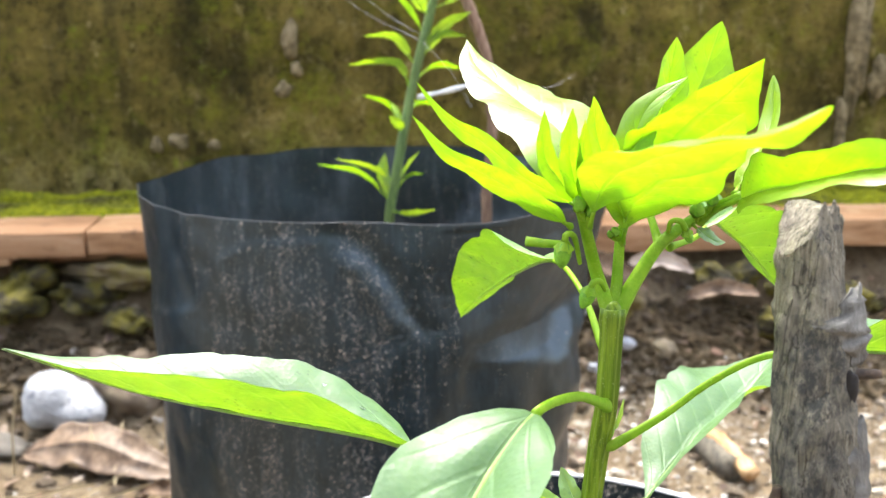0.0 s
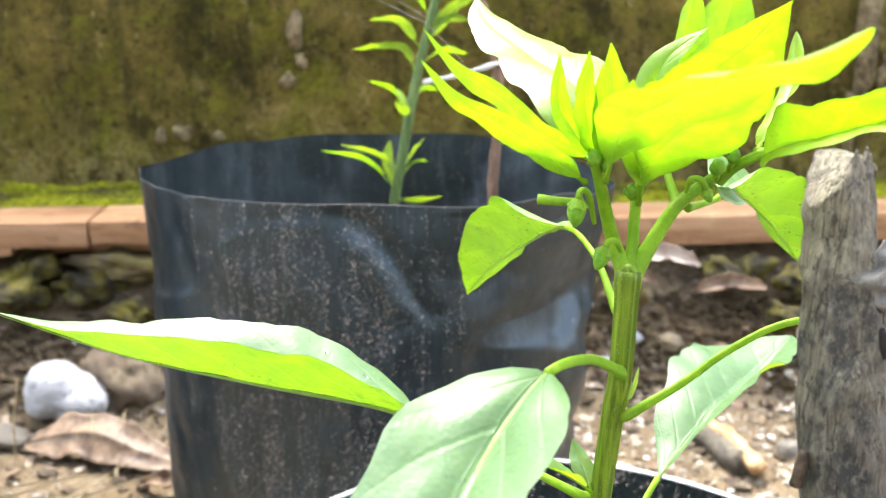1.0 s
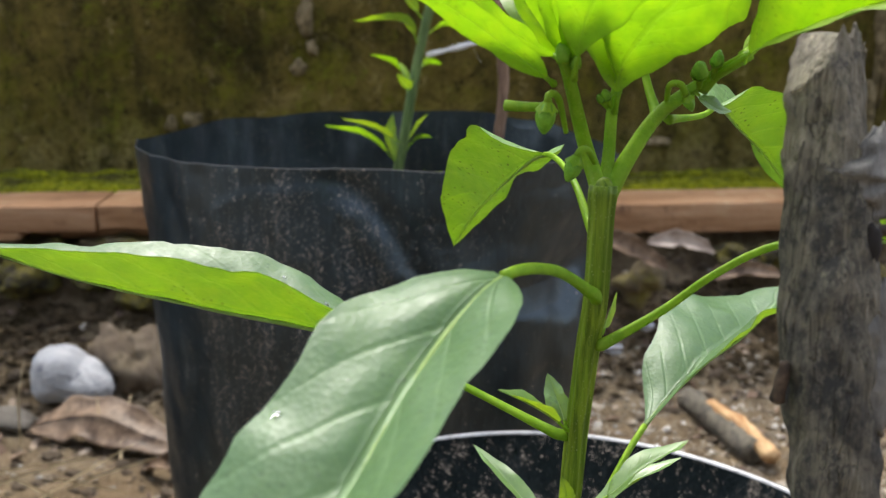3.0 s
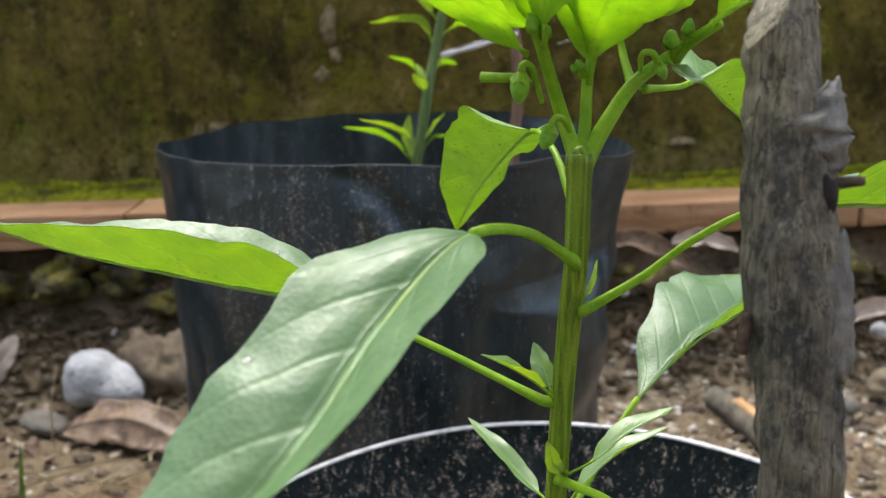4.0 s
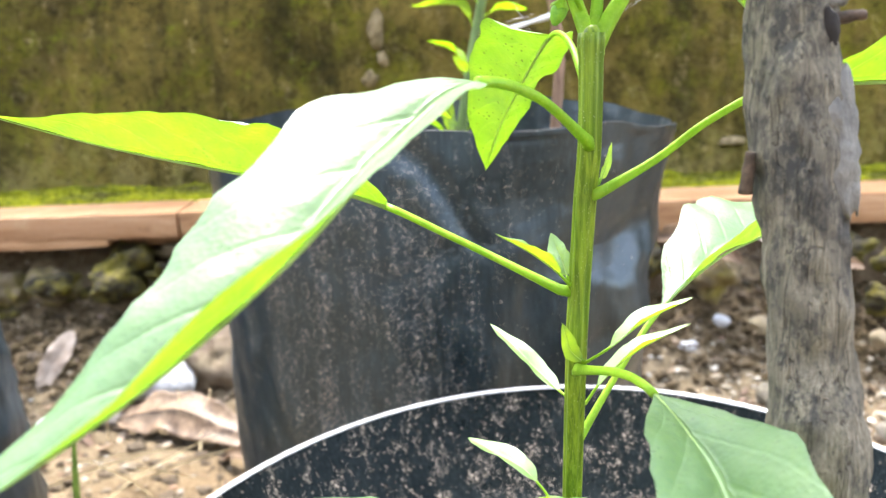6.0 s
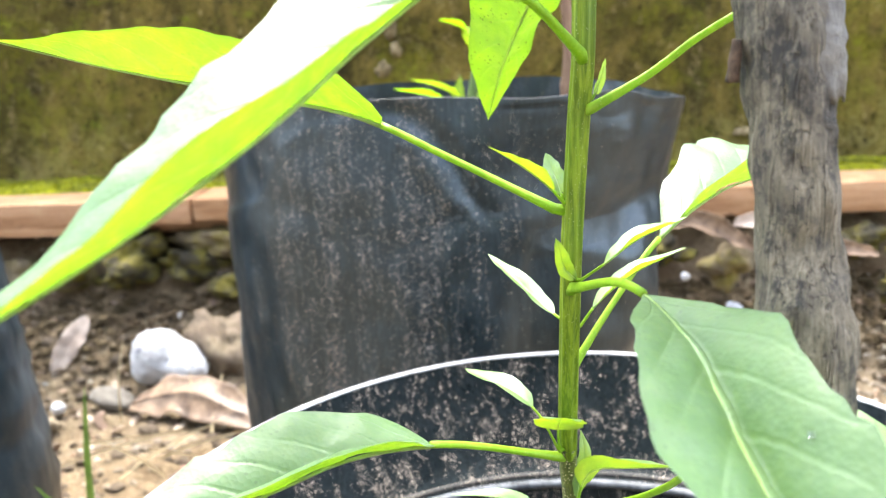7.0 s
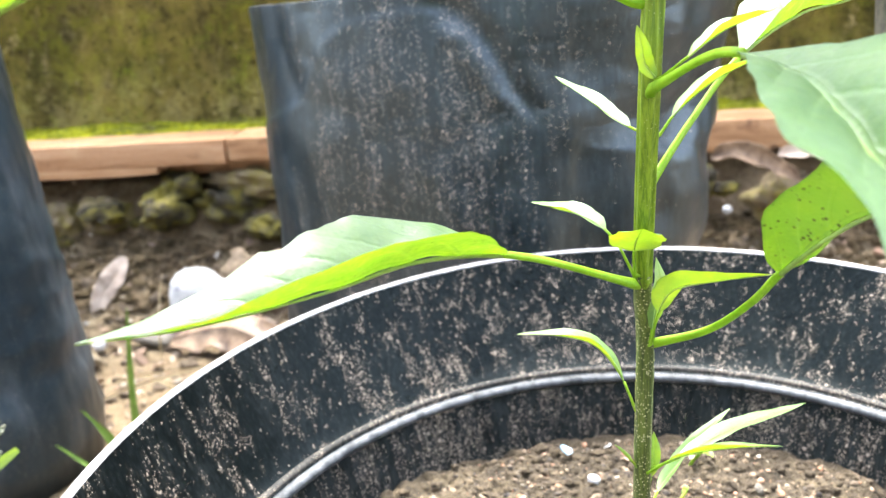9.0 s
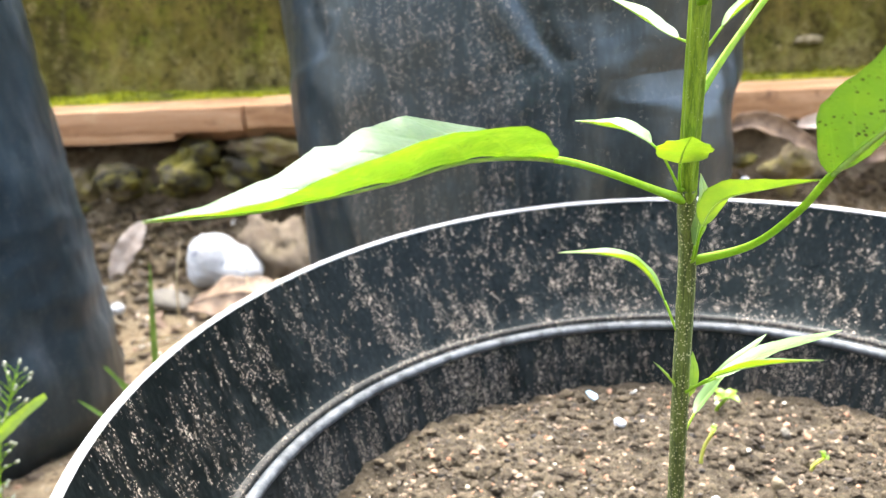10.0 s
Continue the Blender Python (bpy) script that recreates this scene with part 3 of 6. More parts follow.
def leaf_bm(pts, width, up, fold, wave, seed, shape=(0.62, 0.95), quilt=0.05, bend=0.0, n_u=7, lopsided=0.0, ragged=0.035):
    """A blade along the midrib pts: folded upwards along it, with wavy margins and a quilted face between the side veins."""
    bm = bmesh.new()
    uvl = bm.loops.layers.uv.new("UVMap")
    n = len(pts) - 1
    up = Vector(up)
    peak = (shape[0] / (shape[0] + shape[1]))
    norm = peak ** shape[0] * (1 - peak) ** shape[1]
    rng = random.Random(seed)
    ph1, ph2 = rng.uniform(0, 6.3), rng.uniform(0, 6.3)
    rows, where = [], {}
    for i, p in enumerate(pts):
        s = i / n
        t = (pts[min(i + 5, n)] - pts[max(i - 5, 0)]).normalized()
        side = t.cross(up).normalized()
        nor = side.cross(t).normalized()
        s2 = min(max(s, 0.004), 0.996)
        w = width * (s2 ** shape[0]) * ((1 - s2) ** shape[1]) / norm
        row = []
        for j in range(-n_u, n_u + 1):
            u = j / n_u
            au = abs(u)
            ang = radians(fold[0] if u < 0 else fold[1])
            ang *= (0.55 + 0.45 * math.sin(math.pi * min(1, s * 1.15)))
            ang -= radians(bend) * au
            ph = ph1 if u < 0 else ph2
            ww = w * (1 + lopsided * (1 if u > 0 else -1))
            ww *= 1 + (0.05 * math.sin(s * 23 + ph) + ragged * 1.6 * noise.noise(Vector((s * 22, ph, seed))) + ragged * noise.noise(Vector((s * 60, ph, seed)))) * au * au
            q = p + side * (u * ww * math.cos(ang)) + nor * (au * ww * math.sin(ang))
            lift = wave * w * au * au * (math.sin(s * 17 + ph) + 0.5 * math.sin(s * 31 + 2 * ph))
            vein = (8.0 * s - 1.7 * au ** 1.25) % 1.0
            lift += quilt * width * math.sin(math.pi * vein) * min(1, 4 * au) * (1.1 - au) * (w / width)
            lift += 0.055 * w * noise.noise(q * 150 + Vector((seed, 0, 0)))
            v = bm.verts.new(q + nor * lift)
            where[v] = (u, s)
            row.append(v)
        rows.append(row)
    for a, b in zip(rows, rows[1:]):
        for j in range(len(a) - 1):
            f = bm.faces.new((a[j], a[j + 1], b[j + 1], b[j]))
            for lp in f.loops:
                lp[uvl].uv = where[lp.vert]
    return bm


LEAVES = [0]


def leaf(parent, knots, start, width, up=(0, 0, 1), fold=(38, 38), wave=0.10, material=None, rib=0.00075, label="",
         shape=(0.62, 0.95), n=40, bend=12.0, lopsided=0.0, quilt=0.05, stalk=True, ragged=0.035):
    """One leaf: blade, with its midrib and stalk as parts of it."""
    LEAVES[0] += 1
    pts = spline(knots, n)
    k = int(round(start * n))
    ob = part("leaf", leaf_bm(pts[k:], width, up, fold, wave, LEAVES[0] * 1.7, shape, quilt, bend, lopsided=lopsided, ragged=ragged), material or MATURE, parent, label)
    upv = Vector(up)
    low = []
    for i in range(k, n + 1):
        t = (pts[min(i + 1, n)] - pts[max(i - 1, 0)]).normalized()
        nor = t.cross(upv).normalized().cross(t).normalized()
        low.append(pts[i] - nor * rib * 0.3)
    if material is not YOUNG:
        part("midrib", tube_points(low, lambda s: rib * 0.52 * (1 - 0.86 * s), 8), RIB, ob)
    if stalk and k > 0:
        way = list(pts[:k + 1])
        if parent is plant:
            core = min(stem_pts, key=lambda q: (q - way[0] + Vector((0, 0, 0.0015))).length)
            if (core - way[0]).length < 0.008:
                way = [core] + way
        part("leaf_stalk", tube_points(way, lambda s: rib * (0.80 + 0.55 * (1 - s) ** 5), 12, ridges=3, ridge=0.13, flat=0.85), PETIOLE, ob)
    return ob


def rock_bm(size, seed, detail=3, rough=0.35, flat=1.0, facet=0.0):
    bm = bmesh.new()
    bmesh.ops.create_icosphere(bm, subdivisions=detail, radius=1.0)
    off = Vector((seed * 3.1, seed * 1.7, seed))
    for v in bm.verts:
        d = v.co.normalized()
        r = 1 + rough * noise.noise(d * 1.1 + off) + rough * 0.4 * noise.noise(d * 2.6 + off) + rough * 0.22 * noise.noise(d * 6 + off) + rough * 0.10 * noise.noise(d * 15 + off)
        if facet:
            cell = noise.cell(d * 2.2 + off)
            r += facet * (cell - 0.5)
        v.co = Vector((d.x * r * size[0], d.y * r * size[1], d.z * r * size[2] * flat))
    return bm


def move_bm(bm, m):
    bmesh.ops.transform(bm, matrix=m, verts=bm.verts)
    return bm


def sharp_noise(x, y, s, seed=0.0):
    return noise.fractal(Vector((x * s, y * s, seed)), 0.9, 2.1, 4)


# ------------------------------------------------------------------ ground, bank, wall
SLOPE = 0.1


def ground_z(x, y):
    """Trodden soil that rises in a ragged bank to the brick edging."""
    yy = y - SLOPE * x
    rough = 0.007 * sharp_noise(x, y, 9.0) + 0.0045 * sharp_noise(x, y, 45.0, 3.0)
    lumps = 0.012 * sharp_noise(x, y, 16.0, 6.0)
    if yy < 0.905:
        z = 0.0
    elif yy < 0.995:
        s = (yy - 0.905) / 0.09
        z = 0.045 * s * s * (3 - 2 * s) + lumps * s
    elif yy < 1.055:
        s = (yy - 0.995) / 0.06
        z = 0.045 + 0.030 * s + lumps
        rough *= 2.6
    elif yy < 1.115:
        s = (yy - 1.055) / 0.06
        z = 0.075 + 0.075 * s + lumps * (1 - s)
        rough *= 2.0
    else:
        z = 0.15
        rough *= 0.3
    far = min(1.0, max(0.0, (math.hypot(x, y) - 2.5) / 3))
    return (z + rough) * (1 - far) + far * (0.15 if yy > 1.13 else 0.0) - 0.002


def axis(dense0, dense1, step, far):
    a = list(np.arange(dense0, dense1 + step / 2, step))
    s, lo, hi = step * 2, a[0], a[-1]
    left, right = [], []
    while hi < far:
        lo, hi = lo - s, hi + s
        left.insert(0, lo)
        right.append(hi)
        s *= 1.7
    return left + a + right


gx, gy = axis(-1.0, 0.9, 0.0125, 400), axis(0.3, 1.16, 0.0125, 400)
ground_mesh = bpy.data.meshes.new("ground")
ground_mesh.from_pydata([(x, y, ground_z(x, y)) for y in gy for x in gx], [],
                        [(j * len(gx) + i, j * len(gx) + i + 1, (j + 1) * len(gx) + i + 1, (j + 1) * len(gx) + i)
                         for j in range(len(gy) - 1) for i in range(len(gx) - 1)])
ground_mesh.polygons.foreach_set("use_smooth", [True] * len(ground_mesh.polygons))
ground_mesh.materials.append(EARTH)
tagged(new("ground", ground_mesh), "bare brown garden soil with grit and a ragged bank", "soil", kind="structure")


def wall_line(x):
    return 1.352 + SLOPE * x


def build_wall():
    bm = bmesh.new()
    xs = [-3.0, -2.0, -1.5] + list(np.arange(-1.2, 1.21, 0.02)) + [1.5, 2.0, 3.0]
    zs = [0.0, 0.1] + list(np.arange(0.15, 0.62, 0.02)) + [0.7, 0.85, 1.0, 1.15]
    grid = []
    for z in zs:
        row = []
        for x in xs:
            d = 0.010 * sharp_noise(x, z, 6.0, 7.0) + 0.004 * sharp_noise(x, z, 26.0, 9.0)
            row.append(bm.verts.new((x, wall_line(x) - d, z)))
        grid.append(row)
    for a, b in zip(grid, grid[1:]):
        for i in range(len(xs) - 1):
            bm.faces.new((a[i], a[i + 1], b[i + 1], b[i]))
    back = [bm.verts.new((x, wall_line(x) + 0.16, z)) for z in (0.0, 1.15) for x in (xs[0], xs[-1])]
    top = grid[-1]
    bm.faces.new([back[2]] + [v for v in top] + [back[3]])
    bm.faces.new((back[0], back[1], back[3], back[2]))
    bm.faces.new([back[0]] + [r[0] for r in grid] + [back[2]])
    bm.faces.new([back[1], back[3]] + [r[-1] for r in reversed(grid)])
    bmesh.ops.recalc_face_normals(bm, faces=bm.faces)
    w = link("wall_garden", bm, WALL)
    return tagged(w, "old brown rendered garden wall, damp and mossy", "wall", kind="structure")


wall = build_wall()


# added out of view: blocks low sky and gives front faces a grey reflection
SKY_BLOCK = plain_material("sky_block_plaster", (0.18, 0.187, 0.195), (0.25, 0.258, 0.268), 0.9, 6.0)
sky_block_mesh = bmesh.new()
bmesh.ops.create_cube(sky_block_mesh, size=1.0)
for v in sky_block_mesh.verts:
    v.co = Vector((v.co.x * 9.0, v.co.y * 0.2, v.co.z * 2.7))
sky_block = link("wall_sky_block", sky_block_mesh, SKY_BLOCK, smooth=False)
sky_block.matrix_world = pose(0.0, -2.3, 1.345)
tagged(sky_block, "plain unseen wall added to block the low sky", "wall", kind="structure")


def plaster_patch(x, z, sx, sz, seed):
    """A thin ragged flake of pale plaster on the wall's face."""
    bm = bmesh.new()
    n = 26
    c = bm.verts.new((x, wall_line(x) - 0.0095, z))
    ring, rim = [], []
    for i in range(n):
        a = 2 * math.pi * i / n
        r = 1 + 0.55 * noise.noise(Vector((math.cos(a) * 1.3, math.sin(a) * 1.3, seed))) + 0.25 * noise.noise(Vector((math.cos(a) * 4, math.sin(a) * 4, seed)))
        px, pz = x + sx * r * math.cos(a), z + sz * r * math.sin(a)
        ring.append(bm.verts.new((px, wall_line(px) - 0.0085, pz)))
        rim.append(bm.verts.new((px + 0.002 * math.cos(a), wall_line(px) + 0.006, pz + 0.002 * math.sin(a))))
    for i in range(n):
        j = (i + 1) % n
        bm.faces.new((c, ring[j], ring[i]))
        bm.faces.new((ring[i], ring[j], rim[j], rim[i]))
    bmesh.ops.recalc_face_normals(bm, faces=bm.faces)
    part("plaster_patch", bm, PLASTER, wall, "pale flaking plaster")


for k, (px, pz, sx, sz) in enumerate([(-0.225, 0.412, 0.012, 0.026), (-0.237, 0.344, 0.012, 0.011), (-0.22, 0.372, 0.008, 0.012),
                                      (0.655, 0.40, 0.018, 0.11), (0.70, 0.35, 0.022, 0.035), (0.643, 0.28, 0.007, 0.05),
                                      (0.31, 0.228, 0.020, 0.006),
                                      (-0.398, 0.268, 0.013, 0.012), (-0.43, 0.262, 0.008, 0.010), (-0.345, 0.262, 0.010, 0.007)]):
    plaster_patch(px, pz, sx, sz, k * 2.3)


def brick_line(x):
    return 1.052 + SLOPE * x if x < -0.05 else 1.066 + SLOPE * x


def brick_bm(length, depth, height, seed, bevel=0.004):
    bm = bmesh.new()
    bmesh.ops.create_cube(bm, size=1.0)
    for v in bm.verts:
        v.co = Vector((v.co.x * length, v.co.y * depth, v.co.z * height))
    bmesh.ops.subdivide_edges(bm, edges=[e for e in bm.edges if abs((e.verts[0].co - e.verts[1].co).x) > length * 0.5], cuts=9)
    bmesh.ops.bevel(bm, geom=[e for e in bm.edges if len(e.link_faces) == 2 and e.calc_face_angle(0) > 0.8], offset=bevel, segments=2, profile=0.6, affect="EDGES")
    for v in bm.verts:
        k = v.co * 38 + Vector((seed, seed * 2, 0))
        v.co += Vector((0, noise.noise(k) * 0.0022, noise.noise(k + Vector((9, 3, 1))) * 0.0018))
    return bm


edging = tagged(thing("brick_edging", "row of red-brown clay bricks edging the soil below a mossy wall", "brick edging"), kind="structure")
for x0, x1, z0, z1, d in [(-1.25, -0.935, 0.166, 0.207, 0.0), (-0.93, -0.4335, 0.1760, 0.2065, 0.0), (-0.93, -0.5232, 0.166, 0.1775, -0.0006),
                          (-0.4310, -0.17, 0.178, 0.2075, 0.001), (-0.167, 0.075, 0.172, 0.205, 0.0), (0.078, 0.475, 0.157, 0.196, 0.0),
                          (0.478, 0.86, 0.158, 0.196, 0.002), (0.863, 1.25, 0.158, 0.196, 0.0)]:
    cx = (x0 + x1) / 2
    ob = part("brick", brick_bm(x1 - x0, 0.085, z1 - z0, cx * 7, 0.0008 if -0.75 < cx < -0.47 else 0.0026), BRICK, edging)
    ob.matrix_world = pose(cx, brick_line(cx) + 0.0425 - d, (z0 + z1) / 2, 0, 0, math.degrees(math.atan(SLOPE)))
for x0, x1, z0, z1 in [(-0.522, -0.36, 0.160, 0.1765), (-0.357, -0.15, 0.160, 0.1760)]:
    cx = (x0 + x1) / 2
    ob = part("brick", brick_bm(x1 - x0, 0.065, z1 - z0, cx * 5, 0.0028), BRICK, edging)
    ob.matrix_world = pose(cx, brick_line(cx) + 0.066, (z0 + z1) / 2, 0, 0, math.degrees(math.atan(SLOPE)))


def build_moss():
    """A cushion of moss between the bricks and the wall, with short shoots."""
    bm = bmesh.new()
    xs = np.arange(-1.25, 1.26, 0.011)
    rows = []
    for j in range(12):
        s = j / 11
        row = []
        for x in xs:
            y = brick_line(x) + 0.083 + (wall_line(x) - brick_line(x) - 0.075) * s
            h = 0.203 - 0.012 * (x > -0.05) + 0.010 * math.sin(math.pi * min(1, s * 1.2)) - 0.02 * (s < 0.01)
            h += 0.006 * sharp_noise(x, y, 30.0, 2.0) + 0.008 * sharp_noise(x, y, 8.0, 5.0) - 0.018 * s
            if s > 0.85:
                h += 0.012 * (s - 0.85) / 0.15
            row.append(bm.verts.new((x, y, h)))
        rows.append(row)
    for a, b in zip(rows, rows[1:]):
        for i in range(len(xs) - 1):
            bm.faces.new((a[i], a[i + 1], b[i + 1], b[i]))
    rng = random.Random(4)
    for _ in range(9000):
        x = rng.uniform(-0.95, 0.75)
        j, i = rng.randrange(1, 11), int((x + 1.25) / 0.011)
        p = rows[j][i].co + Vector((rng.uniform(-0.006, 0.006), rng.uniform(-0.01, 0.01), -0.001))
        h, w = rng.uniform(0.003, 0.007), 0.0012
        lean = Vector((rng.uniform(-0.003, 0.003), rng.uniform(-0.004, 0.001), h))
        a = rng.uniform(0, 3.14)
        d = Vector((math.cos(a) * w, math.sin(a) * w, 0))
        bm.faces.new([bm.verts.new(q) for q in (p - d, p + d, p + lean)])
    tagged(link("moss_cushion", bm, MOSS), "bright green moss growing along the foot of the wall", "moss", kind="stuff")


build_moss()


# ------------------------------------------------------------------ loose stones, litter
def stone(name, label, x, y, z, size, seed, material, category="stone", rot=(0, 0, 0), rough=0.3, facet=0.0, detail=3, group=""):
    ob = link(name, rock_bm(size, seed, detail, rough, 1.0, facet), material)
    ob.matrix_world = pose(x, y, z, *rot)
    return tagged(ob, label, category, group)


def white_stone():
    """A blunt two-lobed stone: a taller lobe, a saddle and a lower one."""
    bm = bmesh.new()
    bmesh.ops.create_icosphere(bm, subdivisions=5, radius=1.0)
    for v in bm.verts:
        d = v.co.normalized()
        block = (abs(d.x) ** 2.7 + abs(d.y) ** 2.7 + abs(d.z) ** 2.7) ** (-1 / 2.7)
        saddle = 1 - 0.20 * math.exp(-((d.x - 0.10) / 0.24) ** 2) * max(0.0, d.z) - 0.18 * math.exp(-((d.x + 0.10) / 0.28) ** 2) * max(0.0, -d.z)
        r = block * saddle * (1 + 0.10 * noise.noise(d * 1.6 + Vector((4, 1, 2))) + 0.035 * noise.noise(d * 4.5) + 0.012 * noise.noise(d * 12))
        v.co = Vector((d.x * 0.0450 * r, d.y * 0.033 * r, d.z * 0.0315 * r * (1.0 - 0.20 * d.x)))
    ob = link("stone", bm, WHITE_STONE)
    ob.matrix_world = pose(-0.424, 0.9, 0.035, 0, 20, 6)
    tagged(ob, "smooth pale grey stone with a waist, lying on soil", "stone")


white_stone()
ROCKS = [(-0.372, 0.928, 0.036, 0.036, 0.028, 0.050, "b"), (-0.668, 1.000, 0.105, 0.030, 0.026, 0.026, "k"), (-0.690, 1.005, 0.082, 0.034, 0.028, 0.022, "m"),
         (-0.608, 1.002, 0.114, 0.032, 0.024, 0.024, "k"), (-0.520, 1.035, 0.128, 0.066, 0.040, 0.032, "m"), (-0.405, 1.035, 0.143, 0.062, 0.034, 0.020, "k"),
         (-0.445, 1.040, 0.112, 0.055, 0.032, 0.024, "m"), (-0.560, 1.030, 0.092, 0.030, 0.026, 0.018, "m"), (-0.300, 1.060, 0.130, 0.055, 0.034, 0.028, "m"),
         (-0.760, 0.990, 0.095, 0.050, 0.034, 0.034, "m"), (-0.720, 0.970, 0.045, 0.030, 0.026, 0.020, "m"), (-0.340, 1.050, 0.098, 0.030, 0.026, 0.020, "m"),
         (0.223, 1.020, 0.112, 0.028, 0.024, 0.026, "k"), (0.228, 1.005, 0.066, 0.010, 0.009, 0.007, "w"), (0.275, 1.000, 0.062, 0.016, 0.013, 0.010, "t"),
         (0.190, 1.000, 0.034, 0.014, 0.012, 0.010, "w"), (0.175, 1.030, 0.098, 0.006, 0.005, 0.005, "w"), (0.420, 1.020, 0.082, 0.026, 0.020, 0.018, "m"),
         (0.445, 1.050, 0.120, 0.030, 0.022, 0.020, "m"), (0.400, 0.985, 0.050, 0.014, 0.012, 0.010, "t"), (0.520, 1.060, 0.105, 0.034, 0.026, 0.022, "m"),
         (0.470, 1.000, 0.060, 0.015, 0.012, 0.010, "w"), (0.350, 1.070, 0.130, 0.026, 0.020, 0.016, "m"), (0.140, 1.060, 0.120, 0.030, 0.022, 0.020, "m"),
         (0.400, 0.900, 0.012, 0.014, 0.011, 0.010, "g"), (0.455, 0.935, 0.024, 0.020, 0.016, 0.013, "t"), (0.360, 0.840, 0.006, 0.013, 0.011, 0.009, "g"),
         (-0.530, 0.830, 0.006, 0.010, 0.008, 0.007, "w"), (-0.478, 0.855, 0.008, 0.026, 0.020, 0.010, "g"), (-0.560, 0.955, 0.036, 0.006, 0.005, 0.005, "w"),
         (-0.520, 0.790, 0.006, 0.014, 0.012, 0.008, "t")]
rng = random.Random(77)
for k in range(16):
    x = -0.80 + 1.50 * (k + rng.random() * 0.8) / 16
    r = rng.uniform(0.010, 0.026)
    ROCKS.append((x, 1.045 + SLOPE * x + rng.uniform(-0.012, 0.010), 0.104 + rng.uniform(-0.024, 0.020), r * 1.5, r * 0.9, r * 0.75, "m"))
GREY_STONE = stone_material("grey_stone", (0.12, 0.108, 0.09), (0.20, 0.18, 0.15), (0.07, 0.06, 0.048))
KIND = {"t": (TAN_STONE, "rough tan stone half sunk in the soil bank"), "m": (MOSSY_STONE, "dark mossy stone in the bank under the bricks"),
        "k": (PATCHY_STONE, "tan stone patched with yellow moss in the bank"), "b": (BLUNT_STONE, "blunt tan stone leaning against the soil bank"), "w": (WHITE_STONE, "small whitish pebble lying on bare soil"), "g": (GREY_STONE, "small grey stone lying on bare soil")}
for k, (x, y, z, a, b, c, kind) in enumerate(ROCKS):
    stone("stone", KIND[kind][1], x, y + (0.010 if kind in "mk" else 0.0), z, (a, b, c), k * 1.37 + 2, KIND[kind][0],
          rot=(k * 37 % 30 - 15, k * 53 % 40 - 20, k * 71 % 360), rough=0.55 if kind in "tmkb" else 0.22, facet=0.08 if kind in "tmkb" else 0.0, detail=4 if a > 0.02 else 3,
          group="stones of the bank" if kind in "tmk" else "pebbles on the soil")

ICO = [(0, -0.5257, 0.8507), (0.8507, 0, 0.5257), (0.8507, 0, -0.5257), (-0.8507, 0, -0.5257), (-0.8507, 0, 0.5257), (-0.5257, 0.8507, 0),
       (0.5257, 0.8507, 0), (0.5257, -0.8507, 0), (-0.5257, -0.8507, 0), (0, -0.5257, -0.8507), (0, 0.5257, -0.8507), (0, 0.5257, 0.8507)]
ICO_F = [(1, 2, 6), (1, 7, 2), (3, 4, 5), (4, 3, 8), (6, 5, 11), (5, 6, 10), (9, 10, 2), (10, 9, 3), (7, 8, 9), (8, 7, 0), (11, 0, 1), (0, 11, 4),
         (6, 2, 10), (1, 6, 11), (3, 5, 10), (5, 4, 11), (2, 7, 9), (7, 1, 0), (3, 9, 8), (4, 8, 0)]


def scatter(name, label, category, count, place, sizes, material, seed):
    """Many small stones joined into one mesh."""
    rng = random.Random(seed)
    vs, fs = [], []
    for _ in range(count):
        x, y, z = place(rng)
        r = sizes[0] * (sizes[1] / sizes[0]) ** (rng.random() ** 2.2)
        m = Euler((rng.uniform(0, 6), rng.uniform(0, 6), rng.uniform(0, 6))).to_matrix()
        sx, sy, sz = r * rng.uniform(0.8, 1.3), r * rng.uniform(0.7, 1.1), r * rng.uniform(0.5, 0.8)
        b = len(vs)
        for v in ICO:
            q = m @ Vector(v)
            k = rng.uniform(0.62, 1.2)
            vs.append((x + q.x * sx * k, y + q.y * sy * k, z + q.z * sz * k + sz * 0.25))
        fs += [(b + i, b + j, b + k2) for i, j, k2 in ICO_F]
    me = bpy.data.meshes.new(name)
    me.from_pydata(vs, [], fs)
    me.materials.append(material)
    return tagged(new(name, me), label, category, kind="stuff")


def on_ground(rng):
    x, y = rng.uniform(-0.95, 0.85), rng.uniform(0.52, 1.10)
    return x, y + SLOPE * x, ground_z(x, y + SLOPE * x)


def on_near_ground(rng):
    x = rng.choice((rng.uniform(-0.75, -0.2), rng.uniform(0.1, 0.7)))
    y = rng.uniform(0.6, 1.05)
    return x, y, ground_z(x, y)


scatter("gravel", "fine gravel and grit strewn over the soil", "gravel", 7000, on_ground, (0.0008, 0.0048), PEBBLES, 11)
scatter("gravel", "small mixed pebbles strewn over the soil", "gravel", 330, on_near_ground, (0.003, 0.009), PEBBLES, 12)


def on_right_ground(rng):
    x = 0.10 + 0.65 * rng.random()
    y = rng.uniform(0.62, 1.02)
    return x, y, ground_z(x, y)


scatter("gravel", "pale grey gravel lying thickly on the soil", "gravel", 5500, on_right_ground, (0.0010, 0.0065), PALE_GRAVEL, 19)


def on_bank(rng):
    x = rng.uniform(-0.95, 0.85)
    y = 0.915 + 0.147 * rng.random() ** 0.6
    return x, y + SLOPE * x, ground_z(x, y + SLOPE * x) + 0.003


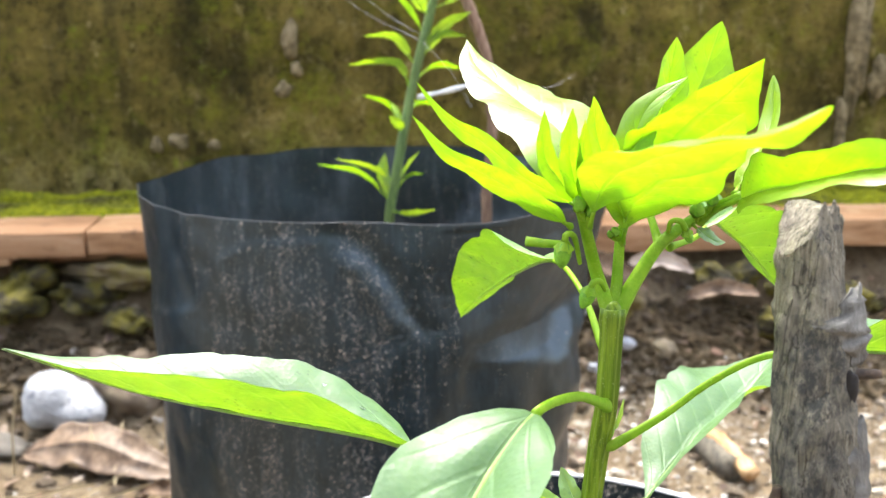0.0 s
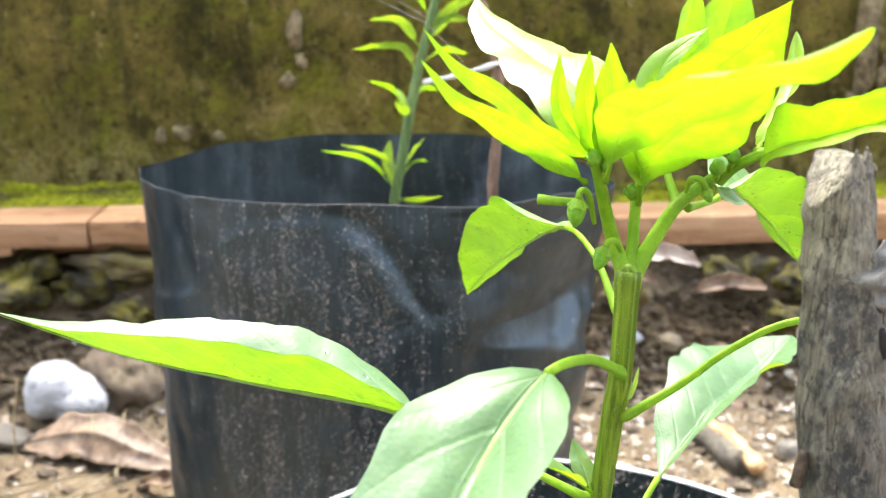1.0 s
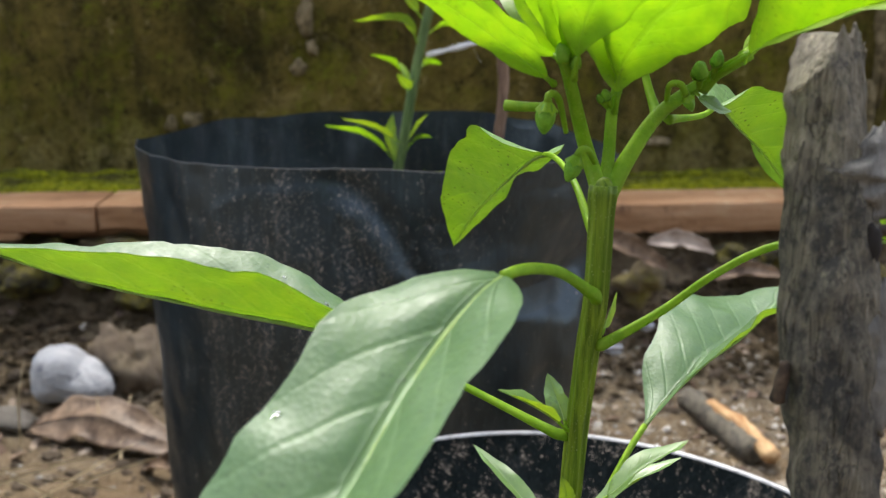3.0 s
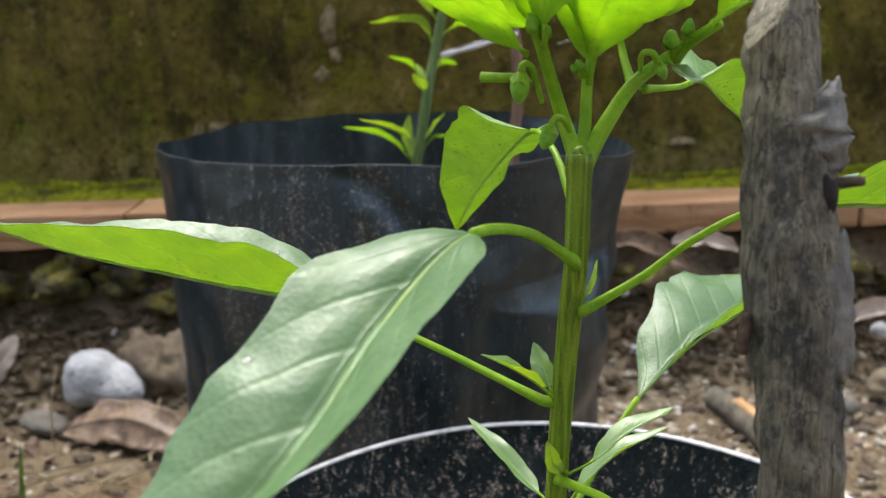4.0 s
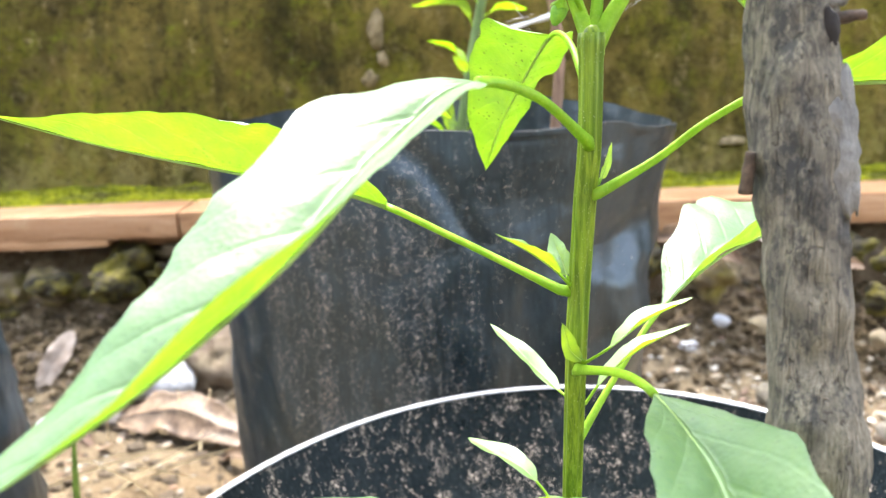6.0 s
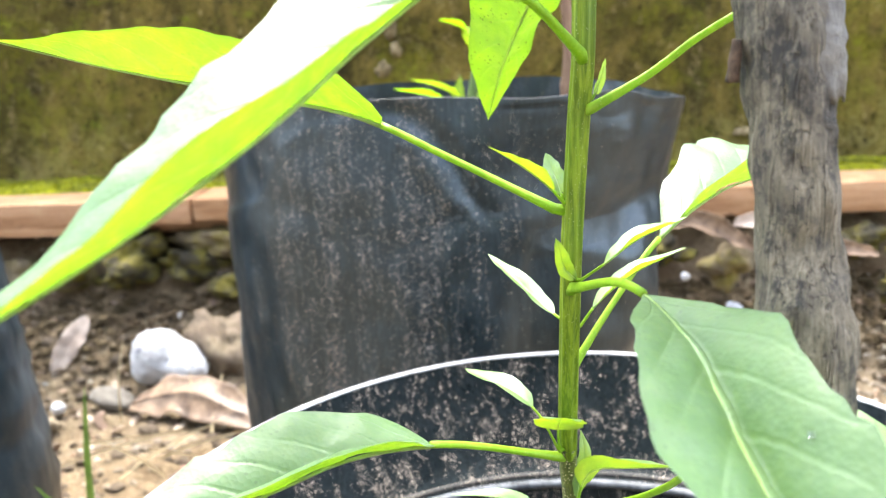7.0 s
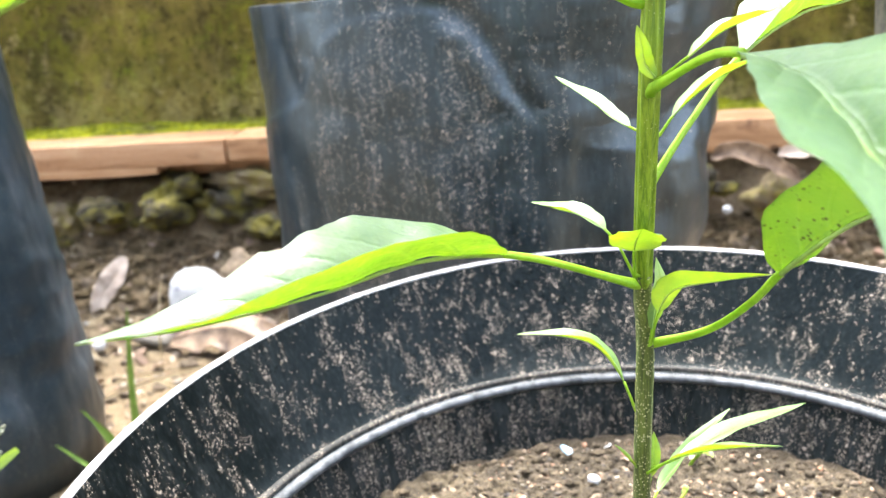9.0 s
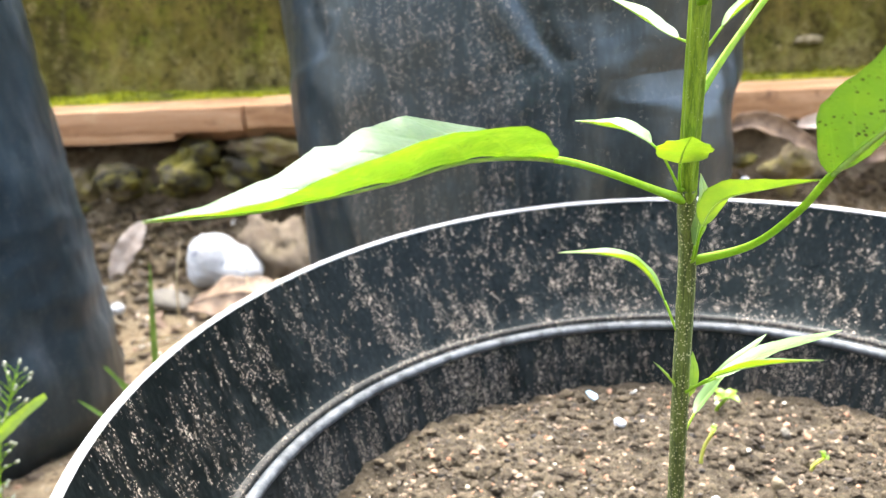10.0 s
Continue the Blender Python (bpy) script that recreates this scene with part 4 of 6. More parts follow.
CLOD = earth_material("soil_crumb", (0.060, 0.045, 0.030), (0.165, 0.130, 0.092), (0.095, 0.068, 0.048), 3.0)
scatter("soil_clods", "crumbly brown clods of earth on the bank", "soil clods", 5200, on_ground, (0.0015, 0.010), CLOD, 14)
DARK_CLOD = earth_material("dark_bank_soil", (0.026, 0.017, 0.009), (0.125, 0.088, 0.046), (0.062, 0.045, 0.018), 2.0)
scatter("soil_clods", "dark brown clods and roots packed between the stones", "soil clods", 12000, on_bank, (0.0012, 0.008), DARK_CLOD, 23)


def chips(count, seed):
    """Leaf and bark fragments strewn over the bank, one mesh."""
    rng = random.Random(seed)
    bm = bmesh.new()
    for _ in range(count):
        x, y, z = on_ground(rng)
        if y - SLOPE * x < 0.80 and rng.random() < 0.6:
            continue
        r = rng.uniform(0.003, 0.012)
        m = pose(x, y, z + 0.003, rng.uniform(-40, 40), rng.uniform(-40, 40), rng.uniform(0, 360))
        ring = [m @ Vector((r * rng.uniform(0.6, 1.2) * math.cos(k * 1.047), r * rng.uniform(0.25, 0.6) * math.sin(k * 1.047), rng.uniform(-0.15, 0.15) * r)) for k in range(6)]
        a = [bm.verts.new(q) for q in ring]
        b = [bm.verts.new(q + Vector((0, 0, 0.0006))) for q in ring]
        bm.faces.new(a[::-1])
        bm.faces.new(b)
        for k in range(6):
            bm.faces.new((a[k], a[(k + 1) % 6], b[(k + 1) % 6], b[k]))
    n = Net("leaf_litter")
    col = n.ramp(n.island(), [(0.0, (0.05, 0.03, 0.02)), (0.4, (0.15, 0.09, 0.055)), (0.7, (0.27, 0.19, 0.13)), (1.0, (0.40, 0.33, 0.25))])
    tagged(link("leaf_litter", bm, n.done(col, 0.7, n.bump(n.noise(n.coords(), 300.0), 0.4, 0.001)), smooth=False), "broken bits of dead leaf and bark on soil", "leaf litter", kind="stuff")


chips(900, 17)


def dry_leaf(knots, width, up, fold, material, label, wave=0.14, bend=-30.0):
    pts = spline(knots, 34)
    bm = leaf_bm(pts, width, up, fold, wave, knots[0][0] * 50, (0.55, 0.7), 0.03, bend)
    ob = link("dry_leaf", bm, material)
    mod = ob.modifiers.new("thickness", "SOLIDIFY")
    mod.thickness = 0.0007
    part("midrib", tube_points(pts, lambda s: 0.0011 * (1 - 0.8 * s), 6), material, ob)
    return tagged(ob, label, "dead leaf", "dead leaves on the soil")


dry_leaf([(-0.445, 0.835, 0.010), (-0.41, 0.825, 0.024), (-0.36, 0.812, 0.034), (-0.31, 0.80, 0.020), (-0.265, 0.80, 0.005)], 0.026, (0.15, -0.35, 1), (-20, -62), DRY_LEAF,
         "curled brown dead leaf lying on soil")
dry_leaf([(-0.540, 0.93, 0.080), (-0.549, 0.915, 0.062), (-0.562, 0.90, 0.038), (-0.570, 0.89, 0.014)], 0.0135, (0.35, -0.9, 0.3), (12, 18), GREY_LEAF,
         "greyish dead leaf standing against the soil bank", 0.12, 5)
dry_leaf([(0.155, 1.03, 0.16), (0.185, 1.02, 0.165), (0.225, 1.01, 0.148), (0.25, 1.005, 0.135)], 0.017, (0, -0.7, 0.7), (20, 10), DRY_LEAF, "pinkish brown dead leaf under the bricks")
dry_leaf([(0.23, 1.035, 0.16), (0.27, 1.03, 0.163), (0.31, 1.03, 0.15)], 0.014, (0, -0.6, 0.8), (25, 0), GREY_LEAF, "pale dead leaf under the bricks")
dry_leaf([(0.30, 1.02, 0.12), (0.34, 1.015, 0.13), (0.39, 1.02, 0.125)], 0.015, (0, -0.7, 0.7), (10, 25), DRY_LEAF, "crumpled brown dead leaf in the bank")
dry_leaf([(0.42, 0.99, 0.075), (0.46, 0.985, 0.09), (0.50, 0.99, 0.08)], 0.016, (0, -0.7, 0.7), (10, 25), GREY_LEAF, "crumpled pale dead leaf in the bank")
dry_leaf([(-0.30, 0.76, 0.006), (-0.265, 0.75, 0.014), (-0.235, 0.735, 0.010)], 0.012, (0, -0.3, 1), (20, 10), DRY_LEAF, "small brown dead leaf beside the grow bag")


def split_log():
    t = thing("broken_branch", "short broken branch with pale split wood, lying on soil", "branch")
    part("bark", tube([(0.262, 0.925, 0.010), (0.278, 0.87, 0.012), (0.300, 0.80, 0.010)], 0.013, 0.015, 12, 20, rough=0.003), BARK, t)
    part("split_face", tube([(0.276, 0.885, 0.021), (0.292, 0.842, 0.024), (0.312, 0.785, 0.014)], 0.008, 0.011, 10, 18, rough=0.003, seed=5.0, flat=0.7), SPLIT_WOOD, t, "pale orange split wood")


split_log()


def grass_tuft(label, base, blades, material=None, category="grass"):
    t = thing("grass_tuft", label, category)
    for dx, dy, h, lean_x, lean_y, w in blades:
        b = Vector(base) + Vector((dx, dy, 0))
        pts = spline([b, b + Vector((lean_x * 0.3, lean_y * 0.3, h * 0.55)), b + Vector((lean_x, lean_y, h))], 10)
        part("blade", leaf_bm(pts, w, (0.2, -1, 0.25), (20, 20), 0.0, dx * 90, (0.12, 0.6), 0.0, 0.0, 2), material or GRASS, t)
    return t


grass_tuft("thin green grass shoots on soil beside the pot", (-0.322, 0.54, 0.0),
           [(0, 0, 0.165, 0.022, -0.02, 0.0034), (0.012, 0.01, 0.060, 0.070, -0.01, 0.0036), (-0.01, 0.0, 0.075, -0.030, 0.0, 0.0030), (0.02, 0.0, 0.050, 0.050, 0.02, 0.0030), (-0.02, 0.02, 0.070, -0.030, -0.01, 0.0030), (0.02, 0.03, 0.065, 0.085, 0.03, 0.0042), (0.0, 0.04, 0.040, 0.075, 0.05, 0.0034), (-0.015, -0.01, 0.045, -0.055, 0.01, 0.0026)])
grass_tuft("dry yellow straw lying on soil", (-0.36, 0.72, 0.004),
           [(0, 0, 0.015, 0.09, 0.05, 0.0016), (0.02, -0.03, 0.02, -0.10, 0.04, 0.0014), (-0.03, 0.02, 0.012, 0.10, -0.04, 0.0014), (0.03, 0.06, 0.03, -0.02, 0.09, 0.0012), (0.0, 0.09, 0.05, -0.01, 0.02, 0.0010), (-0.10, 0.02, 0.010, 0.13, 0.03, 0.0013), (-0.08, 0.08, 0.09, 0.005, 0.02, 0.0011), (-0.09, -0.02, 0.012, 0.10, 0.07, 0.0016), (-0.02, -0.04, 0.02, 0.07, 0.10, 0.0012)], STRAW, "straw")


# ------------------------------------------------------------------ grow bags
ARCH_U = (-1.0, -0.62, -0.554, -0.491, -0.411, -0.275, -0.131, -0.033, 0.022, 0.076, 0.13, 0.174, 0.217, 0.3, 0.4, 1.0)
ARCH_K = (0.79, 0.855, 0.904, 0.941, 0.967, 0.976, 0.980, 0.976, 0.965, 0.945, 0.918, 0.887, 0.847, 0.815, 0.795, 0.755)
SIDE_K, SIDE_L, SIDE_R = (0.0, 0.6, 0.76, 0.86, 1.0), (0.150, 0.152, 0.153, 0.154, 0.157), (0.121, 0.124, 0.127, 0.147, 0.158)


def soft(s):
    s = min(1.0, max(0.0, s * 0.5 + 0.5))
    return s * s * (3 - 2 * s)


def bag(name, label, centre, half_x, half_y, height, material, turn=0.0, creases=True, bottom=0.93, pinch=0.55, seed=0.0):
    """A black polythene bag filled with soil: pinched side seams, an open upright rim and creased walls."""
    t = thing(name, label, "grow bag")
    n, rows = 260, 110
    fill = height * 0.80

    def outline(a, z, inner):
        c, s = math.cos(a), math.sin(a)
        k = z / height
        corner = max(0.0, min(1.0, (k - 0.25) / 0.7))
        sx = (1 if c > 0 else -1) * abs(c) ** (0.85 + 0.15 * (1 - corner))
        sy = (1 if s > 0 else -1) * abs(s) ** (1.0 + 0.25 * pinch * corner)
        f = bottom + (1 - bottom) * k
        if k < 0.04:
            f *= 0.96 + k
        x, y = half_x * sx * f, half_y * sy * f
        if creases:
            x = sx * float(np.interp(k, SIDE_K, SIDE_L if sx < 0 else SIDE_R))
        p = Vector((x, y, 0))
        d, push = 0.0, 0.0
        q = Vector((c * 2.1, s * 2.1, z * 9 + seed))
        d += 0.0045 * noise.noise(q) + 0.0016 * noise.noise(q * 3.2) + 0.0007 * noise.noise(Vector((c * 14, s * 14, z * 60 + seed)))
        if creases and s < 0:
            # a pulled fold runs from the rim down across the front to the side
            u = x / half_x
            arch = float(np.interp(u, ARCH_U, ARCH_K))
            rise = max(0.0, u - 0.66) / 0.34
            crest = 0.778 + 0.056 * rise ** 1.3 + 0.034 * math.exp(-((u - 0.30) / 0.10) ** 2)
            wide, deep = 0.008 + 0.050 * soft((u - 0.74) / 0.32), 0.026 * soft((u - 0.56) / 0.20) * (1 - 0.35 * rise)
            vary = 0.75 + 0.5 * noise.noise(Vector((u * 5, k * 9, 2)))
            d += 0.0016 * vary * soft((arch - k) / 0.008) * soft((0.05 - u) / 0.08)
            fall = soft((u + 0.08) / 0.06) * soft((0.26 - u) / 0.05)
            d -= 0.0050 * math.exp(-((k - arch - 0.006) / 0.016) ** 2) * fall
            d += 0.0046 * math.exp(-((u - 0.018 - (0.935 - k) * 1.5) / 0.026) ** 2) * soft((k - 0.845) / 0.02) * soft((0.95 - k) / 0.012)
            d += deep * vary * soft((crest - k) / wide)
            # the plastic bellies out under the crest
            push = 0.022 * math.exp(-((u - 0.78) / 0.13) ** 2) * soft((crest - 0.012 - k) / (0.012 + 0.050 * soft((u - 0.72) / 0.2))) * soft((k - 0.60) / 0.16)
            d -= 0.0045 * math.exp(-((u - 0.45) / 0.16) ** 2 - ((k - 0.885) / 0.05) ** 2)
            d += 0.0030 * math.exp(-((u - 0.75) / 0.10) ** 2 - ((k - 0.935) / 0.03) ** 2)
            d += 0.0010 * math.exp(-((u - 0.368) / 0.008) ** 2)
            web = abs(noise.noise(Vector((u * 6 + k * 4, k * 30, 5)))) + 0.6 * abs(noise.noise(Vector((u * 13 - k * 9, k * 55, 8))))
            d -= 0.0018 * max(0.0, 0.28 - web) * soft((k - 0.80) / 0.05) * soft((u + 0.05) / 0.1)
            d -= 0.0014 * max(0.0, 0.22 - web)
            d += 0.0022 * math.exp(-((u + 0.61) / 0.045) ** 2) * soft((k - 0.93) / 0.04)
        d += 0.0045 * math.exp(-((c + 1.0) / 0.012) ** 2) * soft((k - 0.9) / 0.06)
        if not creases:
            low = soft((0.42 - k) / 0.15)
            d += low * (0.0022 * noise.noise(Vector((c * 2.2 + z * 9, s * 2.2, z * 38))) + 0.0016 * noise.noise(Vector((c * 5, s * 5 + z * 20, z * 80))))
            # slanting wrinkles where the plastic sags
            slant = (z - 0.6 * half_x * bottom * c) / 0.034 + 0.9 * noise.noise(Vector((c * 3, s * 3, z * 14)))
            d += 0.0026 * soft((0.46 - k) / 0.10) * (1 - abs(math.sin(math.pi * slant))) ** 1.6 * (0.55 + 0.9 * noise.noise(Vector((c * 4, z * 22, seed))))
            d += 0.0035 * math.exp(-((c - 0.55 - (k - 0.8) * 0.3) / 0.12) ** 2) * soft((k - 0.55) / 0.2) * soft(-s / 0.1)
        r = p.normalized() if p.length > 1e-6 else Vector((1, 0, 0))
        out = p + r * d - Vector((0, push, 0))
        if inner:
            out -= r * 0.0003
        zz = z
        if k > 0.985:
            zz += 0.0035 * noise.noise(Vector((c * 2.5, s * 2.5, 3 + seed)))
        if creases:
            zz += 0.0066 * max(0.0, -s) ** 0.7 * k ** 6 - 0.0085 * soft((c - 0.82) / 0.16) * k ** 6
        return out + Vector((0, 0, zz))

    m = pose(centre[0], centre[1], centre[2], 0, 0, turn)

    def shell(z0, z1, inner, count):
        bm = bmesh.new()
        grid = []
        for i in range(count + 1):
            z = z0 + (z1 - z0) * (i / count) ** 0.55
            grid.append([bm.verts.new(m @ outline(2 * math.pi * j / n, z, inner)) for j in range(n)])
        for a, b in zip(grid, grid[1:]):
            for j in range(n):
                q = (a[j], a[(j + 1) % n], b[(j + 1) % n], b[j])
                bm.faces.new(q if not inner else q[::-1])
        return bm, grid

    bm, g = shell(0.0, height, False, rows)
    bm.faces.new(g[0][::-1])
    part("outer_side", bm, material, t)
    bm, _ = shell(fill - 0.01, height, True, 26)
    part("inner_side", bm, BAG_CLEAN, t)
    bm = bmesh.new()
    a = [bm.verts.new(m @ outline(2 * math.pi * j / n, height, False)) for j in range(n)]
    b = [bm.verts.new(m @ outline(2 * math.pi * j / n, height, True) + Vector((0, 0, 0.0003))) for j in range(n)]
    for j in range(n):
        bm.faces.new((a[j], a[(j + 1) % n], b[(j + 1) % n], b[j]))
    part("rim", bm, BAG_EDGE, t, "thin cut edge of the plastic")
    bm = bmesh.new()
    mid = bm.verts.new(m @ Vector((0, 0, fill + 0.004)))
    prev = None
    for k in range(1, 13):
        ring = []
        for j in range(96):
            p = outline(2 * math.pi * j / 96, fill, True)
            p = Vector((p.x * k / 12, p.y * k / 12, 0)) * 0.999
            ring.append(bm.verts.new(m @ Vector((p.x, p.y, fill + 0.004 * sharp_noise(p.x, p.y, 40.0, seed)))))
        for j in range(96):
            if prev is None:
                bm.faces.new((mid, ring[j], ring[(j + 1) % 96]))
            else:
                bm.faces.new((prev[j], ring[j], ring[(j + 1) % 96], prev[(j + 1) % 96]))
        prev = ring
    part("soil_fill", bm, POT_SOIL, t, "damp dark soil")
    return t


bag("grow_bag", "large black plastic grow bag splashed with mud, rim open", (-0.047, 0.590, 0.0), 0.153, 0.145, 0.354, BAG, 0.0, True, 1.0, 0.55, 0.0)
bag("grow_bag", "smooth black plastic grow bag standing on soil", (-0.540, 0.575, 0.0), 0.108, 0.106, 0.40, BAG_BLUE_SHEEN, -8.0, False, 1.37, 0.2, 5.0)


# ------------------------------------------------------------------ the pot
POT_C = (0.0435, 0.2145)
POT_IN = [(0.2335, 0.1648, 0.1962), (0.2310, 0.1640, 0.1950), (0.215, 0.1580, 0.1830), (0.196, 0.1505, 0.1675), (0.1900, 0.1478, 0.1618),
          (0.1885, 0.1462, 0.1590), (0.1872, 0.1440, 0.1560), (0.1858, 0.1424, 0.1540), (0.182, 0.1414, 0.1528), (0.172, 0.1388, 0.1500), (0.150, 0.1340, 0.1450)]


def oval(z, a, b, n=160, grow=0.0):
    return [Vector((POT_C[0] + (a + grow) * math.cos(2 * math.pi * j / n), POT_C[1] + (b + grow) * math.sin(2 * math.pi * j / n), z)) for j in range(n)]


def rings_bm(rings, flip=False, closed=False):
    bm = bmesh.new()
    g = [[bm.verts.new(p) for p in r] for r in rings]
    pairs = list(zip(g, g[1:])) + ([(g[-1], g[0])] if closed else [])
    for a, b in pairs:
        m = len(a)
        for j in range(m):
            q = (a[j], b[j], b[(j + 1) % m], a[(j + 1) % m])
            bm.faces.new(q[::-1] if flip else q)
    return bm


pot = thing("plant_pot", "wide black plastic plant pot with muddy inside and shiny rim", "plant pot")
part("inner_side", rings_bm([oval(*r) for r in POT_IN], True), POT, pot, "mud-splashed black inside with a moulded step")
outer = [oval(0.2310, 0.1646, 0.1960, grow=0.0035), oval(0.190, 0.150, 0.164, grow=0.004), oval(0.1865, 0.146, 0.160, grow=0.003),
         oval(0.10, 0.128, 0.140, grow=0.002), oval(0.004, 0.108, 0.118), oval(0.0, 0.100, 0.110)]
bm = rings_bm(outer, False)
bm.verts.ensure_lookup_table()
bm.faces.new([bm.verts[i] for i in range(5 * 160, 6 * 160)])
part("outer_side", bm, BAG_CLEAN, pot)
for z, a, b, r, look_of, label in ((0.1880, 0.1456, 0.1580, 0.0016, LEDGE, "dusty sloping ledge"), (0.1852, 0.1424, 0.1541, 0.0025, RING, "glossy raised ring")):
    ring = [oval(z + r * 0.8 * math.sin(2 * math.pi * k / 14), a, b, grow=r * math.cos(2 * math.pi * k / 14)) for k in range(14)]
    part("moulded_ring", rings_bm(ring, True, True), look_of, pot, label)
lip = []
for k in range(8):
    a = 2 * math.pi * k / 8
    lip.append(oval(0.2330 + 0.0016 * math.sin(a), 0.1664, 0.1980, grow=0.0017 * math.cos(a)))
part("rim", rings_bm(lip, True, True), RIM, pot, "rounded black rim, its shine painted pale grey")


def soil_z(x, y):
    r = math.hypot((x - POT_C[0]) / 0.135, (y - POT_C[1]) / 0.147)
    z = 0.1590 + 0.0040 * sharp_noise(x, y, 22.0, 4.0) + 0.0030 * sharp_noise(x, y, 95.0, 8.0) + 0.0013 * sharp_noise(x, y, 260.0, 2.0)
    return z + 0.005 * (1 - r) + 0.003 * max(0, r - 0.85)


def build_pot_soil():
    bm = bmesh.new()
    prev, n = None, 330
    mid = bm.verts.new((POT_C[0], POT_C[1], soil_z(*POT_C)))
    for k in range(1, 121):
        ring = []
        for j in range(n):
            x = POT_C[0] + 0.1358 * k / 120 * math.cos(2 * math.pi * j / n)
            y = POT_C[1] + 0.1472 * k / 120 * math.sin(2 * math.pi * j / n)
            ring.append(bm.verts.new((x, y, soil_z(x, y))))
        for j in range(n):
            if prev is None:
                bm.faces.new((mid, ring[j], ring[(j + 1) % n]))
            else:
                bm.faces.new((prev[j], ring[j], ring[(j + 1) % n], prev[(j + 1) % n]))
        prev = ring
    part("soil_fill", bm, POT_SOIL, pot, "damp brown gritty soil")


build_pot_soil()


def on_soil(rng):
    r, a = math.sqrt(rng.random()) * 0.97, rng.uniform(0, 6.2832)
    x, y = POT_C[0] + 0.1358 * r * math.cos(a), POT_C[1] + 0.1472 * r * math.sin(a)
    return x, y, soil_z(x, y)


POT_CLOD = earth_material("potting_crumb", (0.012, 0.009, 0.006), (0.140, 0.108, 0.070), (0.050, 0.038, 0.025), 3.0)
scatter("soil_crumbs", "crumbs and small clods of damp soil", "soil crumbs", 9500, on_soil, (0.0005, 0.0032), POT_CLOD, 21)
scatter("grit", "pale and reddish grit on the pot's soil", "grit", 14000, on_soil, (0.0002, 0.0017), GRIT, 22)
for k, (x, y, r, kind) in enumerate([(-0.082, 0.283, 0.0032, "t"), (0.020, 0.323, 0.0036, "w"), (-0.035, 0.29, 0.0028, "g"), (0.075, 0.275, 0.003, "t"), (0.10, 0.255, 0.0024, "w"),
                                     (-0.01, 0.262, 0.003, "g"), (0.06, 0.235, 0.0022, "w"), (0.005, 0.235, 0.0034, "t"), (0.085, 0.315, 0.0032, "g"), (0.052, 0.262, 0.0026, "w")]):
    stone("pebble", {"w": "small white pebble on potting soil", "t": "small tan pebble on potting soil", "g": "small grey pebble on potting soil"}[kind],
          x, y, soil_z(x, y) + r * 0.15, (r * 0.95, r * 0.75, r * 0.6), k * 2.1, KIND[kind][0], "pebble", (k * 20, k * 31, k * 47), 0.2, 0.0, 3, "pebbles in the pot")


def scrap(x, y, size, seed, material, label):
    bm = bmesh.new()
    rng = random.Random(seed)
    ring = [bm.verts.new((size * math.cos(k * 0.9) * rng.uniform(0.6, 1.1), size * math.sin(k * 0.9) * rng.uniform(0.6, 1.1), size * rng.uniform(-0.25, 0.25))) for k in range(7)]
    top = [bm.verts.new(v.co + Vector((0, 0, 0.0006))) for v in ring]
    bm.faces.new(ring[::-1])
    bm.faces.new(top)
    for i in range(7):
        bm.faces.new((ring[i], ring[(i + 1) % 7], top[(i + 1) % 7], top[i]))
    ob = link("plastic_scrap", bm, material, smooth=False)
    ob.matrix_world = pose(x, y, soil_z(x, y) + 0.0036, 40, -15, seed * 30)
    tagged(ob, label, "plastic scrap")


scrap(0.0079, 0.3395, 0.0030, 3, BLUE, "small pale blue scrap of plastic on soil")
scrap(0.0265, 0.348, 0.0020, 8, TIE, "tiny whitish scrap on soil")
bm = bmesh.new()
ring = [bm.verts.new((0.006 * c, 0.0, 0.005 * s)) for c, s in ((-0.9, -0.5), (0.5, -0.8), (0.9, 0.4), (0.3, 1.0), (-0.4, 0.3))]
back = [bm.verts.new(v.co + Vector((0, 0.0005, 0))) for v in ring]
bm.faces.new(ring)
bm.faces.new(back[::-1])
for i in range(5):
    bm.faces.new((ring[i], back[i], back[(i + 1) % 5], ring[(i + 1) % 5]))
flake = link("plastic_scrap", bm, FILM, smooth=False)
flake.matrix_world = pose(-0.0705, 0.3405, 0.2005, -18, 8, 42)
tagged(flake, "small grey flake stuck inside the pot", "plastic scrap")


def seedling(x, y, h, label, yellow=False):
    t = thing("seedling", label, "seedling")
    z = soil_z(x, y) - 0.002
    top = Vector((x + 0.004, y - 0.002, z + h))
    part("stem", tube([(x, y, z), (x + 0.001, y, z + h * 0.5), top], 0.0008, 0.0006, 6, 8), STRAW_GREEN if yellow else PETIOLE, t)
    for k in range(2 if yellow else 4):
        a = k * (3.1 if yellow else 1.6) + x * 90
        d = Vector((math.cos(a), math.sin(a), 0.25)) * (0.003 if yellow else 0.0075)
        part("leaf", leaf_bm(spline([top, top + d * 0.5 + Vector((0, 0, 0.0015)), top + d], 10), 0.0010 if yellow else 0.0024, (0, 0, 1), (15, 15), 0.05, k + x, n_u=3), YOUNG, t)
    return t


seedling(0.0605, 0.338, 0.010, "tiny green seedling in the pot's soil")
seedling(0.0900, 0.292, 0.009, "tiny bent yellow-green seedling in the soil", True)
seedling(0.0490, 0.285, 0.017, "small yellowing seedling stalk in the soil", True)


